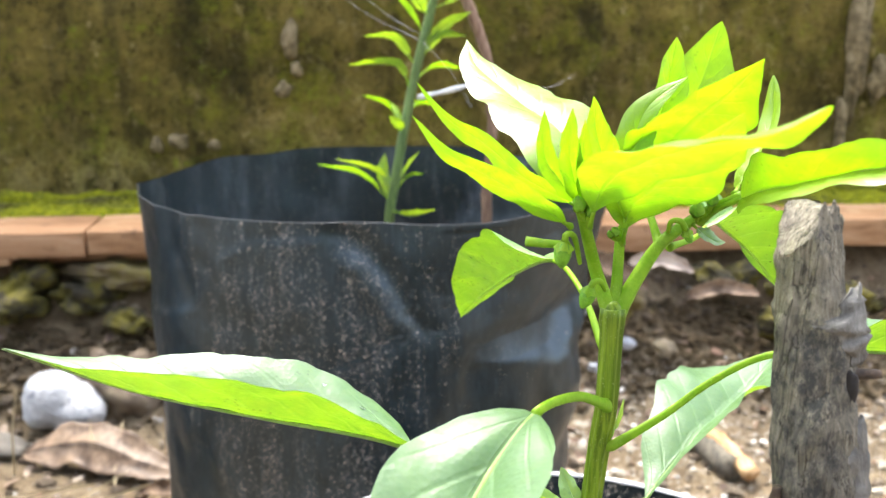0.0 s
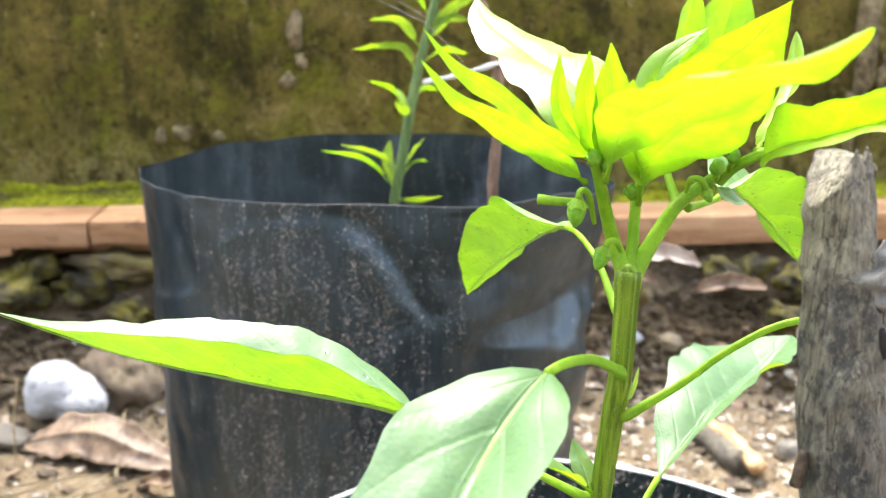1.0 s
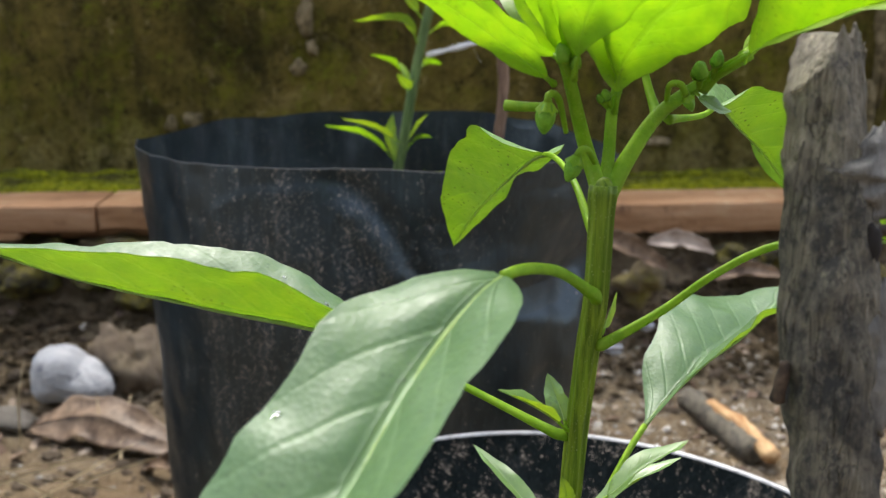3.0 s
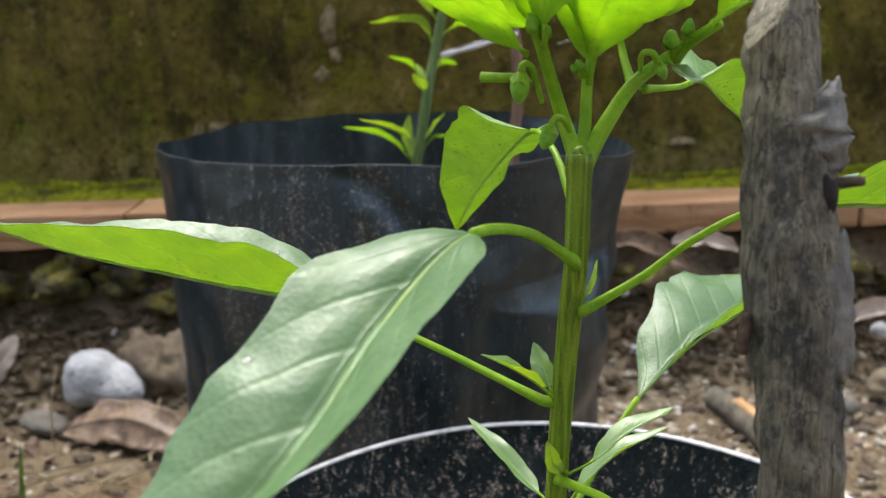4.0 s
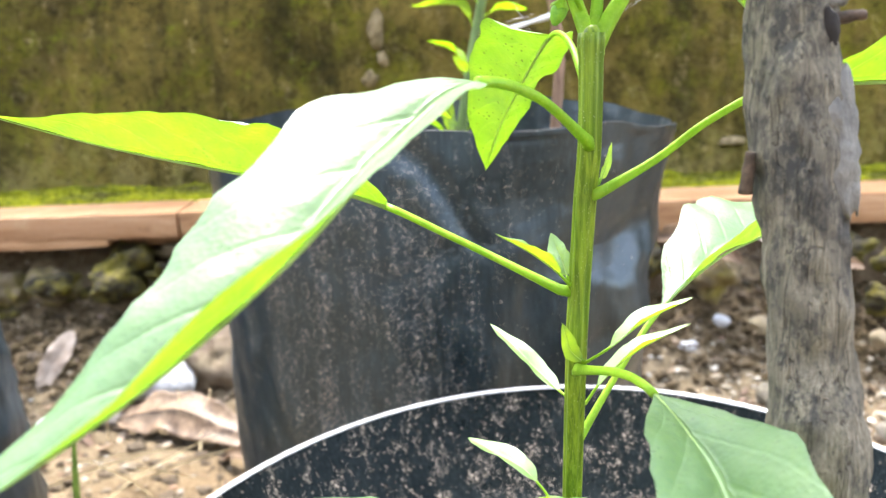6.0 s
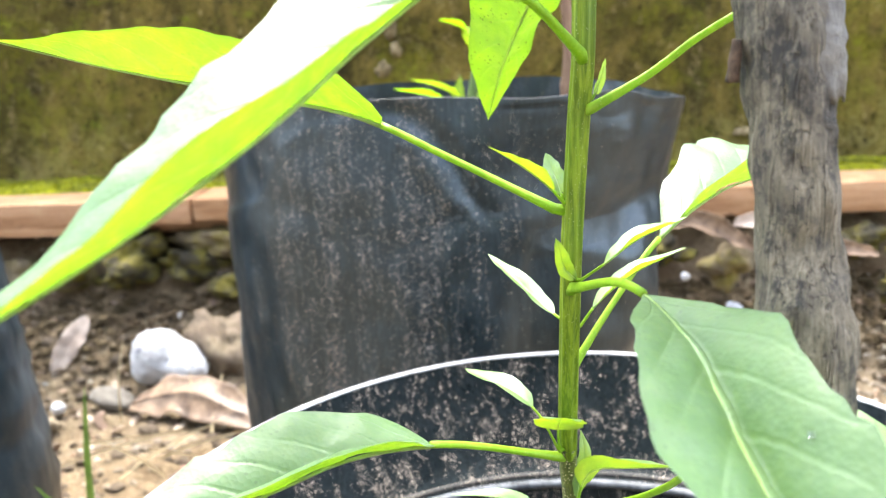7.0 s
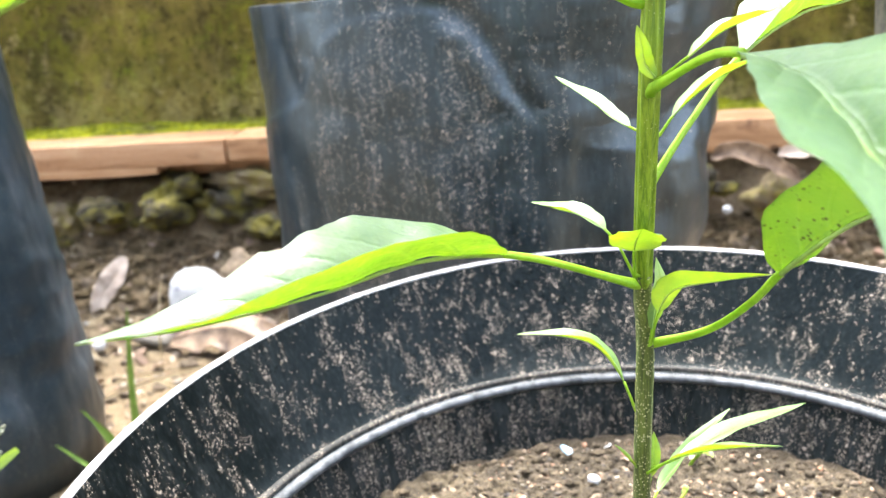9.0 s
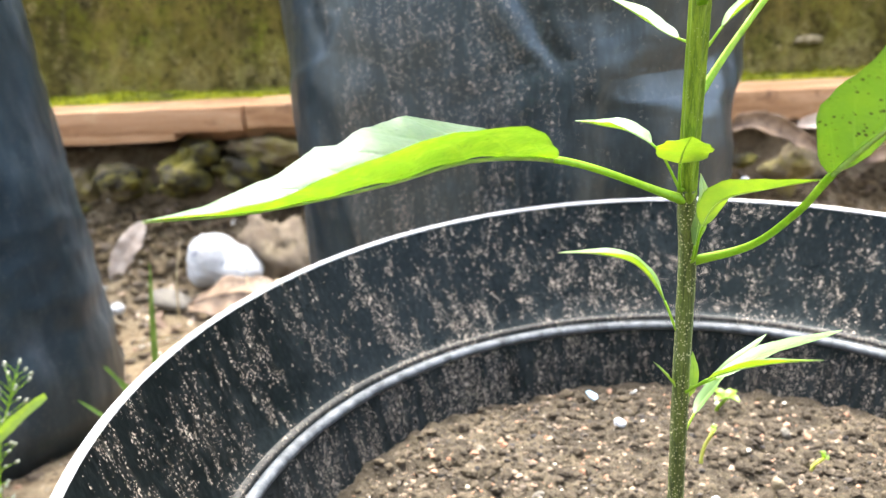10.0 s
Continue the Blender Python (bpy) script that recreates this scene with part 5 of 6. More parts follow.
# ------------------------------------------------------------------ the stake
def build_stake():
    t = thing("stake", "weathered grey-brown wooden stake with torn plastic film, standing in the pot", "stake")
    axis_k = [(0.0847, 0.0978, 0.150), (0.0787, 0.1148, 0.240), (0.0733, 0.1299, 0.320), (0.0701, 0.1390, 0.368), (0.0670, 0.1479, 0.415), (0.0653, 0.1525, 0.4395)]
    pts = spline(axis_k, 110)

    def radius(s):
        r = 0.0069 - 0.0001 * s
        r += 0.0011 * math.exp(-((s - 0.66) / 0.03) ** 2) + 0.0009 * math.exp(-((s - 0.84) / 0.035) ** 2)
        if s > 0.90:
            r *= 1 - 0.30 * ((s - 0.90) / 0.10) ** 1.5
        return r

    def centre(z):
        k = max(q for q in range(len(pts) - 1) if pts[q].z <= z)
        return pts[k].lerp(pts[k + 1], (z - pts[k].z) / (pts[k + 1].z - pts[k].z)), (k + 0.5) / 110

    fine = spline(axis_k, 330)
    bm = tube_points(fine, radius, 64, rough=0.0010, close=True)
    for v in bm.verts:
        q = v.co.copy()
        v.co += Vector((noise.noise(q * 240), noise.noise(q * 240 + Vector((5, 0, 0))), 0)) * 0.0005
        g = Vector((q.x * 900, q.y * 900, q.z * 70))
        v.co += Vector((noise.noise(g), noise.noise(g + Vector((7, 0, 0))), 0)) * 0.00028
        d = (q - Vector((0.0690, 0.1290, 0.357))).length
        v.co += Vector((0, 0.0022 * math.exp(-(d / 0.0055) ** 2), 0))
        if 0.378 < q.z < 0.4215:
            w = Vector((q.x * 260, q.y * 260, q.z * 190))
            v.co += Vector((noise.noise(w), noise.noise(w + Vector((3, 0, 0))), 0)) * 0.00055
        cut = 0.4405 + 1.7 * (q.x - 0.0650) + 0.5 * (q.y - 0.1525)
        if q.z > cut and q.x < 0.0665:
            v.co.z = max(cut, 0.424) + 0.0004 * noise.noise(q * 900)
        elif q.z > 0.4372:
            v.co.z += 0.0026 * noise.noise(Vector((q.x * 900, q.y * 900, 1))) - 0.2 * max(0.0, q.x - 0.0672)
    sorts = {"shaft": [], "film_sleeve": [], "bare_top": [], "cut_face": []}
    bm.verts.index_update()
    bm.normal_update()
    for f in bm.faces:
        c = f.calc_center_median()
        a = math.atan2(c.y - 0.14, c.x - 0.067)
        hi = 0.4212 + 0.0022 * noise.noise(Vector((math.cos(a) * 1.5, math.sin(a) * 1.5, 7))) + 0.0009 * noise.noise(c * 500)
        lo = 0.379 + 0.0050 * noise.noise(Vector((math.cos(a) * 1.6, math.sin(a) * 1.6, 2))) + 0.0030 * noise.noise(c * 260)
        if c.z > 0.424 and f.normal.z > 0.42:
            sorts["cut_face"].append(f)
        elif c.z > hi:
            sorts["bare_top"].append(f)
        elif c.z > lo:
            sorts["film_sleeve"].append(f)
        else:
            sorts["shaft"].append(f)
    looks = {"shaft": (BARK, "bare weathered grey wood"), "film_sleeve": (SLEEVE, "dark plastic film clinging to the wood"),
             "bare_top": (WOOD_TOP, "bare brown fibrous wood"), "cut_face": (CUT_WOOD, "pale slanting cut end")}
    for name, faces in sorts.items():
        sub = bmesh.new()
        seen = {}
        for f in faces:
            vs = []
            for v in f.verts:
                if v.index not in seen:
                    seen[v.index] = sub.verts.new(v.co)
                vs.append(seen[v.index])
            sub.faces.new(vs)
        if faces:
            part(name, sub, looks[name][0], t, looks[name][1])
    bm.free()
    rng = random.Random(9)
    for k in range(6):
        a = rng.uniform(-1.2, 1.2)
        b = Vector((0.0668 + math.cos(a) * 0.0042, 0.1518 + math.sin(a) * 0.0042, 0.4335))
        part("splinter", tube([b, b + Vector((math.cos(a) * 0.0005, 0, rng.uniform(0.003, 0.0052)))], 0.0006, 0.00015, 5, 3), WOOD_TOP, t)

    def flap(z0, z1, angle, reach, seed):
        """A stiff torn piece that stands off the side."""
        bm = bmesh.new()
        g, n, m = [], 16, 12
        for i in range(n + 1):
            z = z0 + (z1 - z0) * i / n
            c, s = centre(z)
            edge = reach * (0.45 + 0.75 * abs(noise.noise(Vector((i * 0.33, seed, 0)))) + 0.35 * noise.noise(Vector((i * 0.9, seed, 3)))) * math.sin(math.pi * (0.12 + 0.8 * i / n))
            row = []
            for j in range(m + 1):
                f = j / m
                span = 85 * math.sin(math.pi * min(1.0, 0.10 + 0.82 * i / n)) ** 0.6 * (0.75 + 0.7 * noise.noise(Vector((i * 0.28, seed, 8))))
                a = radians(angle - span * (1 - f))
                r = 0.0069 + 0.0006 * f + edge * f * f + 0.0005 * noise.noise(Vector((f * 4, i * 0.4, seed)))
                row.append(bm.verts.new(c + Vector((math.cos(a) * r, math.sin(a) * r - 0.0012 * f, 0.0018 * f * noise.noise(Vector((f * 2, i * 0.3, seed)))))))
            g.append(row)
        for a, b in zip(g, g[1:]):
            for j in range(m):
                bm.faces.new((a[j], a[j + 1], b[j + 1], b[j]))
        ob = part("torn_flap", bm, FILM, t, "ragged flap of grey film")
        mod = ob.modifiers.new("thickness", "SOLIDIFY")
        mod.thickness = 0.0004

    flap(0.4125, 0.4262, -14, 0.0026, 1.0)
    flap(0.3800, 0.4030, -18, 0.0022, 9.0)
    hole = Vector((0.0716, 0.1418, 0.4085))
    # no cavity is cut: near-black colour stands for the shade inside
    part("knot", move_bm(rock_bm((0.0017, 0.0015, 0.0038), 3.0, 3, 0.3), Matrix.Translation(hole)), plain_material("painted_hole_shade", (0.004, 0.003, 0.003), (0.02, 0.015, 0.012), 0.9), t, "solid lump with a knot hole's shade painted on")
    for b, d, r, look_of in (((0.0725, 0.1440, 0.4105), (0.0052, -0.001, 0.0003), 0.0012, DARK_STUB), ((0.0600, 0.1405, 0.3835), (0.0004, -0.0005, 0.0068), 0.0012, DARK_STUB)):
        part("twig_stub", tube([b, Vector(b) + Vector(d) * 0.6, Vector(b) + Vector(d)], r, r * 0.7, 8, 8, rough=0.0003), look_of, t)


build_stake()

# ------------------------------------------------------------------ the chilli plant
plant = thing("chilli_plant", "young chilli plant with long green leaves, in the pot", "plant")
STEM_K = [(0.0330, 0.2045, 0.155), (0.0330, 0.2010, 0.200), (0.0332, 0.1972, 0.2373), (0.0338, 0.1950, 0.274), (0.0330, 0.1915, 0.2916), (0.0340, 0.1838, 0.3368),
          (0.0348, 0.1835, 0.3547), (0.0362, 0.1818, 0.3770), (0.0370, 0.1805, 0.3877), (0.0374, 0.1812, 0.4095)]
stem_pts = spline(STEM_K, 150)
part("main_stem", tube_points(stem_pts[80:], lambda s: 0.00222 + 0.00022 * s + 0.0003 * math.exp(-((s - 0.985) / 0.02) ** 2), 42, ridges=7, ridge=0.085), STEM, plant)
part("lower_stem", tube_points(stem_pts[:82], lambda s: 0.0021 + 0.00012 * s, 24, ridges=5, ridge=0.04, rough=0.0002), OLD_STEM, plant, "browner lower stem with pale warts")


def build_warts():
    """Pale warts on the lower stem, one joined mesh."""
    rng = random.Random(5)
    vs, fs = [], []
    for _ in range(520):
        i = int(80 * rng.random() ** 0.8)
        c, a, r = stem_pts[i], rng.uniform(0, 6.2832), rng.uniform(0.00010, 0.00026)
        p = c + Vector((math.cos(a) * 0.0021, math.sin(a) * 0.0021, rng.uniform(-0.0008, 0.0008)))
        b = len(vs)
        vs += [(p.x + v[0] * r, p.y + v[1] * r, p.z + v[2] * r * 1.2) for v in ICO]
        fs += [(b + i0, b + i1, b + i2) for i0, i1, i2 in ICO_F]
    me = bpy.data.meshes.new("warts")
    me.from_pydata(vs, [], fs)
    me.materials.append(plain_material("pale_wart", (0.34, 0.33, 0.16), (0.55, 0.50, 0.33), 0.7, 900.0))
    ob = new("warts", me)
    ob.parent = plant
    ob["label"] = "pale raised warts"


build_warts()


def collar(p, r):
    part("node", move_bm(rock_bm((r * 0.80, r * 0.80, r * 1.3), p[2] * 50, 3, 0.25), Matrix.Translation(p)), STEM if p[2] > 0.28 else OLD_STEM, plant, "swollen leaf node")


for p, r in (((0.0338, 0.1950, 0.274), 0.0025), ((0.0330, 0.1912, 0.2916), 0.0025), ((0.0332, 0.1970, 0.2373), 0.0025), ((0.0341, 0.1838, 0.3366), 0.0026),
             ((0.0346, 0.1836, 0.3550), 0.0026), ((0.0362, 0.1818, 0.3768), 0.0029)):
    collar(p, r)

BRANCHES = [([(0.0372, 0.1815, 0.4075), (0.0340, 0.1845, 0.4165), (0.0296, 0.1780, 0.4300), (0.0280, 0.1755, 0.4340)], 0.0020, 0.0014),
            ([(0.0376, 0.1815, 0.4075), (0.0386, 0.1845, 0.4150), (0.0390, 0.1856, 0.4235), (0.0398, 0.1850, 0.4285)], 0.0017, 0.0013),
            ([(0.0378, 0.1815, 0.4070), (0.0432, 0.1850, 0.4155), (0.0485, 0.1871, 0.4227), (0.0564, 0.1880, 0.4285), (0.0640, 0.1830, 0.4345)], 0.0022, 0.0013),
            ([(0.0482, 0.1870, 0.4222), (0.0470, 0.1930, 0.4280), (0.0462, 0.1970, 0.4340)], 0.0012, 0.0009)]
for knots, r0, r1 in BRANCHES:
    part("branch", tube_points(spline(knots, 26), lambda s: 0.8 * (r0 + (r1 - r0) * s) + 0.0006 * math.exp(-s / 0.10), 18, ridges=5, ridge=0.05), PETIOLE, plant)
part("fork", move_bm(rock_bm((0.00285, 0.00255, 0.0046), 4.0, 3, 0.10), Matrix.Translation((0.0374, 0.1816, 0.4066))), STEM, plant, "swollen green fork of the stem")

# long leaves, by their midribs from the stem outwards
broad_leaf = leaf(plant, [(0.0366, 0.1778, 0.3877), (0.0258, 0.1585, 0.3990), (0.0148, 0.1418, 0.4022), (0.0035, 0.1256, 0.3932), (-0.0067, 0.1057, 0.3819), (-0.0243, 0.0881, 0.3683), (-0.0537, 0.0716, 0.3518)],
     0.270, 0.0155, (0.42, -0.09, 0.90), (79, 7), 0.08, MATURE, 0.0012, "broad drooping mature green leaf", (0.59, 1.28), n=56, quilt=0.075, lopsided=0.04)
long_leaf = leaf(plant, [(0.0304, 0.1835, 0.3543), (0.0065, 0.1858, 0.3662), (-0.0138, 0.1827, 0.3765), (-0.0412, 0.1819, 0.3827), (-0.0707, 0.1826, 0.3892), (-0.1030, 0.1901, 0.3964)],
     0.310, 0.0166, (0.06, 0.43, 0.90), (39, 74), 0.028, MATURE, 0.0010, "long folded leaf seen from its glowing underside", (0.45, 1.09), n=56, lopsided=-0.02)
leaf(plant, [(0.0304, 0.1892, 0.2909), (0.0068, 0.1677, 0.3043), (-0.0113, 0.1528, 0.3084), (-0.0274, 0.1381, 0.3069), (-0.0463, 0.1236, 0.3059), (-0.0611, 0.1113, 0.3076)],
     0.330, 0.0150, (-0.36, -0.12, 0.92), (40, 58), 0.025, MATURE, 0.0010, "long folded green leaf", (0.56, 1.07), n=56, lopsided=-0.04)
right_leaf = leaf(plant, [(0.0341, 0.1808, 0.3365), (0.0443, 0.1543, 0.3452), (0.0524, 0.1302, 0.3429), (0.0573, 0.1100, 0.3349), (0.0629, 0.0923, 0.3246), (0.0692, 0.0740, 0.3135), (0.0754, 0.0590, 0.3023)],
     0.270, 0.0164, (0.04, 0.29, 0.96), (67, 30), 0.05, MATURE, 0.0011, "broad drooping mature green leaf", (0.99, 1.13), n=56, quilt=0.07, lopsided=0.03)
leaf(plant, [(0.0350, 0.1950, 0.2735), (0.0475, 0.1900, 0.2790), (0.0545, 0.1745, 0.2915), (0.0580, 0.1580, 0.3045), (0.0665, 0.1400, 0.3190), (0.0790, 0.1230, 0.3260), (0.0950, 0.1080, 0.3230)],
     0.42, 0.0120, (-0.1, 0.35, 1), (40, 62), 0.07, THICK, 0.0010, "green leaf with dark specks on its underside", n=56)
leaf(plant, [(0.0331, 0.1897, 0.3122), (0.0443, 0.2029, 0.3261), (0.0575, 0.2182, 0.3395), (0.0745, 0.2341, 0.3482), (0.0924, 0.2529, 0.3509), (0.1123, 0.2743, 0.3581)],
     0.360, 0.0176, (-0.00, 0.33, 0.94), (53, 51), 0.07, MATURE, 0.0010, "folded green leaf with a pale glossy face", (1.12, 0.87), n=56, lopsided=-0.19)
leaf(plant, [(0.0387, 0.1802, 0.3766), (0.0507, 0.1826, 0.3831), (0.0616, 0.1844, 0.3907), (0.0740, 0.1855, 0.3965), (0.0900, 0.1860, 0.3975), (0.1150, 0.1840, 0.3965), (0.1450, 0.1800, 0.3900)],
     0.40, 0.0125, (0, 0.1, 1), (36, 62), 0.06, MATURE, 0.0010, "long green leaf behind the stake", n=56)
leaf(plant, [(0.0361, 0.1855, 0.3993), (0.0330, 0.1984, 0.4079), (0.0291, 0.2212, 0.4085), (0.0219, 0.2464, 0.3972), (0.0134, 0.2725, 0.3813), (0.0064, 0.2999, 0.3631)],
     0.280, 0.0144, (-0.02, 0.21, 0.98), (55, 38), 0.09, THICK, 0.0009, "hanging green leaf with dark specks", (0.52, 1.16), n=56, ragged=0.025, lopsided=-0.23)
leaf(plant, [(0.0567, 0.1879, 0.4271), (0.0597, 0.1844, 0.4312), (0.0646, 0.1770, 0.4361), (0.0710, 0.1687, 0.4401), (0.0796, 0.1596, 0.4445), (0.0903, 0.1494, 0.4477)],
     0.220, 0.0103, (-0.35, -0.38, 0.85), (115, 38), 0.05, YOUNG, 0.0008, "long bright yellow-green leaf", (0.49, 0.91), n=48, lopsided=0.14)
leaf(plant, [(0.0505, 0.1885, 0.4214), (0.0599, 0.1999, 0.4207), (0.0681, 0.2149, 0.4205), (0.0761, 0.2266, 0.4147), (0.0869, 0.2354, 0.4057), (0.0976, 0.2410, 0.3936)],
     0.300, 0.0143, (-0.29, 0.09, 0.95), (87, 33), 0.09, THICK, 0.0008, "hanging green leaf with dark specks", (0.75, 0.59), n=48, lopsided=-0.00)



def water_drop(blade, i, j, size):
    """A clear drop that sits on a leaf's face."""
    cols = 15
    me = blade.data
    v = me.vertices[i * cols + j]
    up = v.normal if v.normal.z > 0 else -v.normal
    bm = bmesh.new()
    bmesh.ops.create_icosphere(bm, subdivisions=3, radius=1.0)
    for w in bm.verts:
        w.co = Vector((w.co.x * size, w.co.y * size, max(-0.15, w.co.z) * size * 0.26))
    bm = move_bm(bm, Matrix.Translation(v.co + up * size * 0.10) @ up.to_track_quat("Z", "Y").to_matrix().to_4x4())
    tagged(link("water_drop", bm, WATER), "clear round water drop resting on a leaf", "water drop", "drops on the leaves")


for i, j, size in ((14, 13, 0.0007),):
    water_drop(broad_leaf, i, j, size)
for i, j, size in ((9, 12, 0.0006), (5, 11, 0.0007)):
    water_drop(long_leaf, i, j, size)
for i, j, size in ((18, 3, 0.0006),):
    water_drop(right_leaf, i, j, size)

# crown leaves
CROWN = [([(0.0266, 0.1757, 0.4294), (0.0169, 0.1682, 0.4368), (0.0084, 0.1632, 0.4428), (0.0003, 0.1601, 0.4478), (-0.0056, 0.1612, 0.4542)], 0.060, 0.0035, (0.18, 0.60, 0.78), (23, 4), (0.54, 0.95)),
         ([(0.0284, 0.1765, 0.4334), (0.0173, 0.1745, 0.4395), (0.0092, 0.1755, 0.4462), (0.0010, 0.1778, 0.4515), (-0.0056, 0.1820, 0.4586)], 0.060, 0.0038, (0.19, 0.59, 0.78), (12, 4), (0.54, 0.93)),
         ([(0.0292, 0.1770, 0.4350), (0.0266, 0.1863, 0.4459), (0.0179, 0.2013, 0.4520), (0.0084, 0.2155, 0.4589), (0.0060, 0.2281, 0.4649)], 0.050, 0.0119, (0.04, -0.54, 0.84), (22, 6), (0.31, 1.07)),
         ([(0.0295, 0.1699, 0.4309), (0.0294, 0.1602, 0.4398), (0.0312, 0.1482, 0.4466), (0.0392, 0.1351, 0.4527), (0.0467, 0.1244, 0.4565), (0.0518, 0.1179, 0.4611)], 0.080, 0.0095, (-0.04, -0.25, 0.97), (-19, 33), (0.90, 0.61)),
         ([(0.0393, 0.1845, 0.4231), (0.0393, 0.1789, 0.4323), (0.0413, 0.1683, 0.4393), (0.0454, 0.1561, 0.4470), (0.0495, 0.1442, 0.4569)], 0.080, 0.0097, (-0.19, 0.33, 0.92), (-18, 24), (0.84, 0.92)),
         ([(0.0461, 0.1966, 0.4334), (0.0496, 0.1935, 0.4423), (0.0535, 0.1844, 0.4505), (0.0572, 0.1750, 0.4574), (0.0597, 0.1657, 0.4642)], 0.100, 0.0126, (0.34, -0.37, 0.86), (-12, -9), (0.47, 1.14)),
         ([(0.0631, 0.1854, 0.4343), (0.0724, 0.2010, 0.4390), (0.0781, 0.2083, 0.4465), (0.0792, 0.2129, 0.4572)], 0.100, 0.0041, (-0.70, -0.40, 0.59), (6, 52), (0.54, 0.64)),
         ([(0.0462, 0.1968, 0.4338), (0.0477, 0.1999, 0.4430), (0.0502, 0.1998, 0.4529), (0.0514, 0.1977, 0.4667)], 0.120, 0.0055, (0.10, -0.99, 0.10), (57, 26), (0.51, 0.79)),
         ([(0.0399, 0.1851, 0.4270), (0.0406, 0.1892, 0.4398), (0.0442, 0.1910, 0.4518), (0.0530, 0.1916, 0.4589)], 0.120, 0.0051, (0.28, -0.56, 0.78), (8, 33), (0.36, 1.08)),
         ([(0.0460, 0.1971, 0.4341), (0.0549, 0.2042, 0.4472), (0.0596, 0.2051, 0.4560), (0.0625, 0.2026, 0.4699)], 0.120, 0.0081, (-0.00, -0.98, 0.20), (20, 22), (0.58, 0.82)),
         ([(0.0282, 0.1755, 0.4335), (0.0231, 0.1715, 0.4404), (0.0196, 0.1670, 0.4459), (0.0187, 0.1620, 0.4553)], 0.080, 0.0024, (0.19, -0.96, 0.19), (28, 28), (0.50, 0.90)),
         ([(0.0286, 0.1750, 0.4335), (0.0257, 0.1700, 0.4414), (0.0240, 0.1655, 0.4478), (0.0238, 0.1610, 0.4557)], 0.080, 0.0026, (0.10, -0.98, 0.20), (24, 30), (0.50, 0.90)),
         ([(0.0290, 0.1752, 0.4340), (0.0280, 0.1710, 0.4404), (0.0271, 0.1670, 0.4468), (0.0264, 0.1625, 0.4534)], 0.080, 0.0018, (0.10, -0.98, 0.20), (30, 30), (0.50, 0.90)),
         ([(0.0395, 0.1850, 0.4285), (0.0344, 0.1810, 0.4404), (0.0311, 0.1765, 0.4487), (0.0294, 0.1720, 0.4566)], 0.100, 0.0040, (0.19, -0.94, 0.28), (26, 26), (0.50, 0.90)),
         ([(0.0398, 0.1850, 0.4285), (0.0365, 0.1770, 0.4335), (0.0336, 0.1685, 0.4392), (0.0313, 0.1610, 0.4456)], 0.100, 0.0032, (0.21, -0.83, 0.52), (30, 30), (0.50, 0.90)),
         ([(0.0282, 0.1755, 0.4340), (0.0304, 0.1690, 0.4395), (0.0315, 0.1625, 0.4449), (0.0308, 0.1570, 0.4512)], 0.100, 0.0036, (-0.21, -0.83, 0.52), (30, 30), (0.50, 0.90))]
for knots, start, w, up, fold, shp in CROWN:
    leaf(plant, knots, start, w, up, fold, 0.07, YOUNG, 0.0006, "bright yellow-green young leaf", shp, 34)

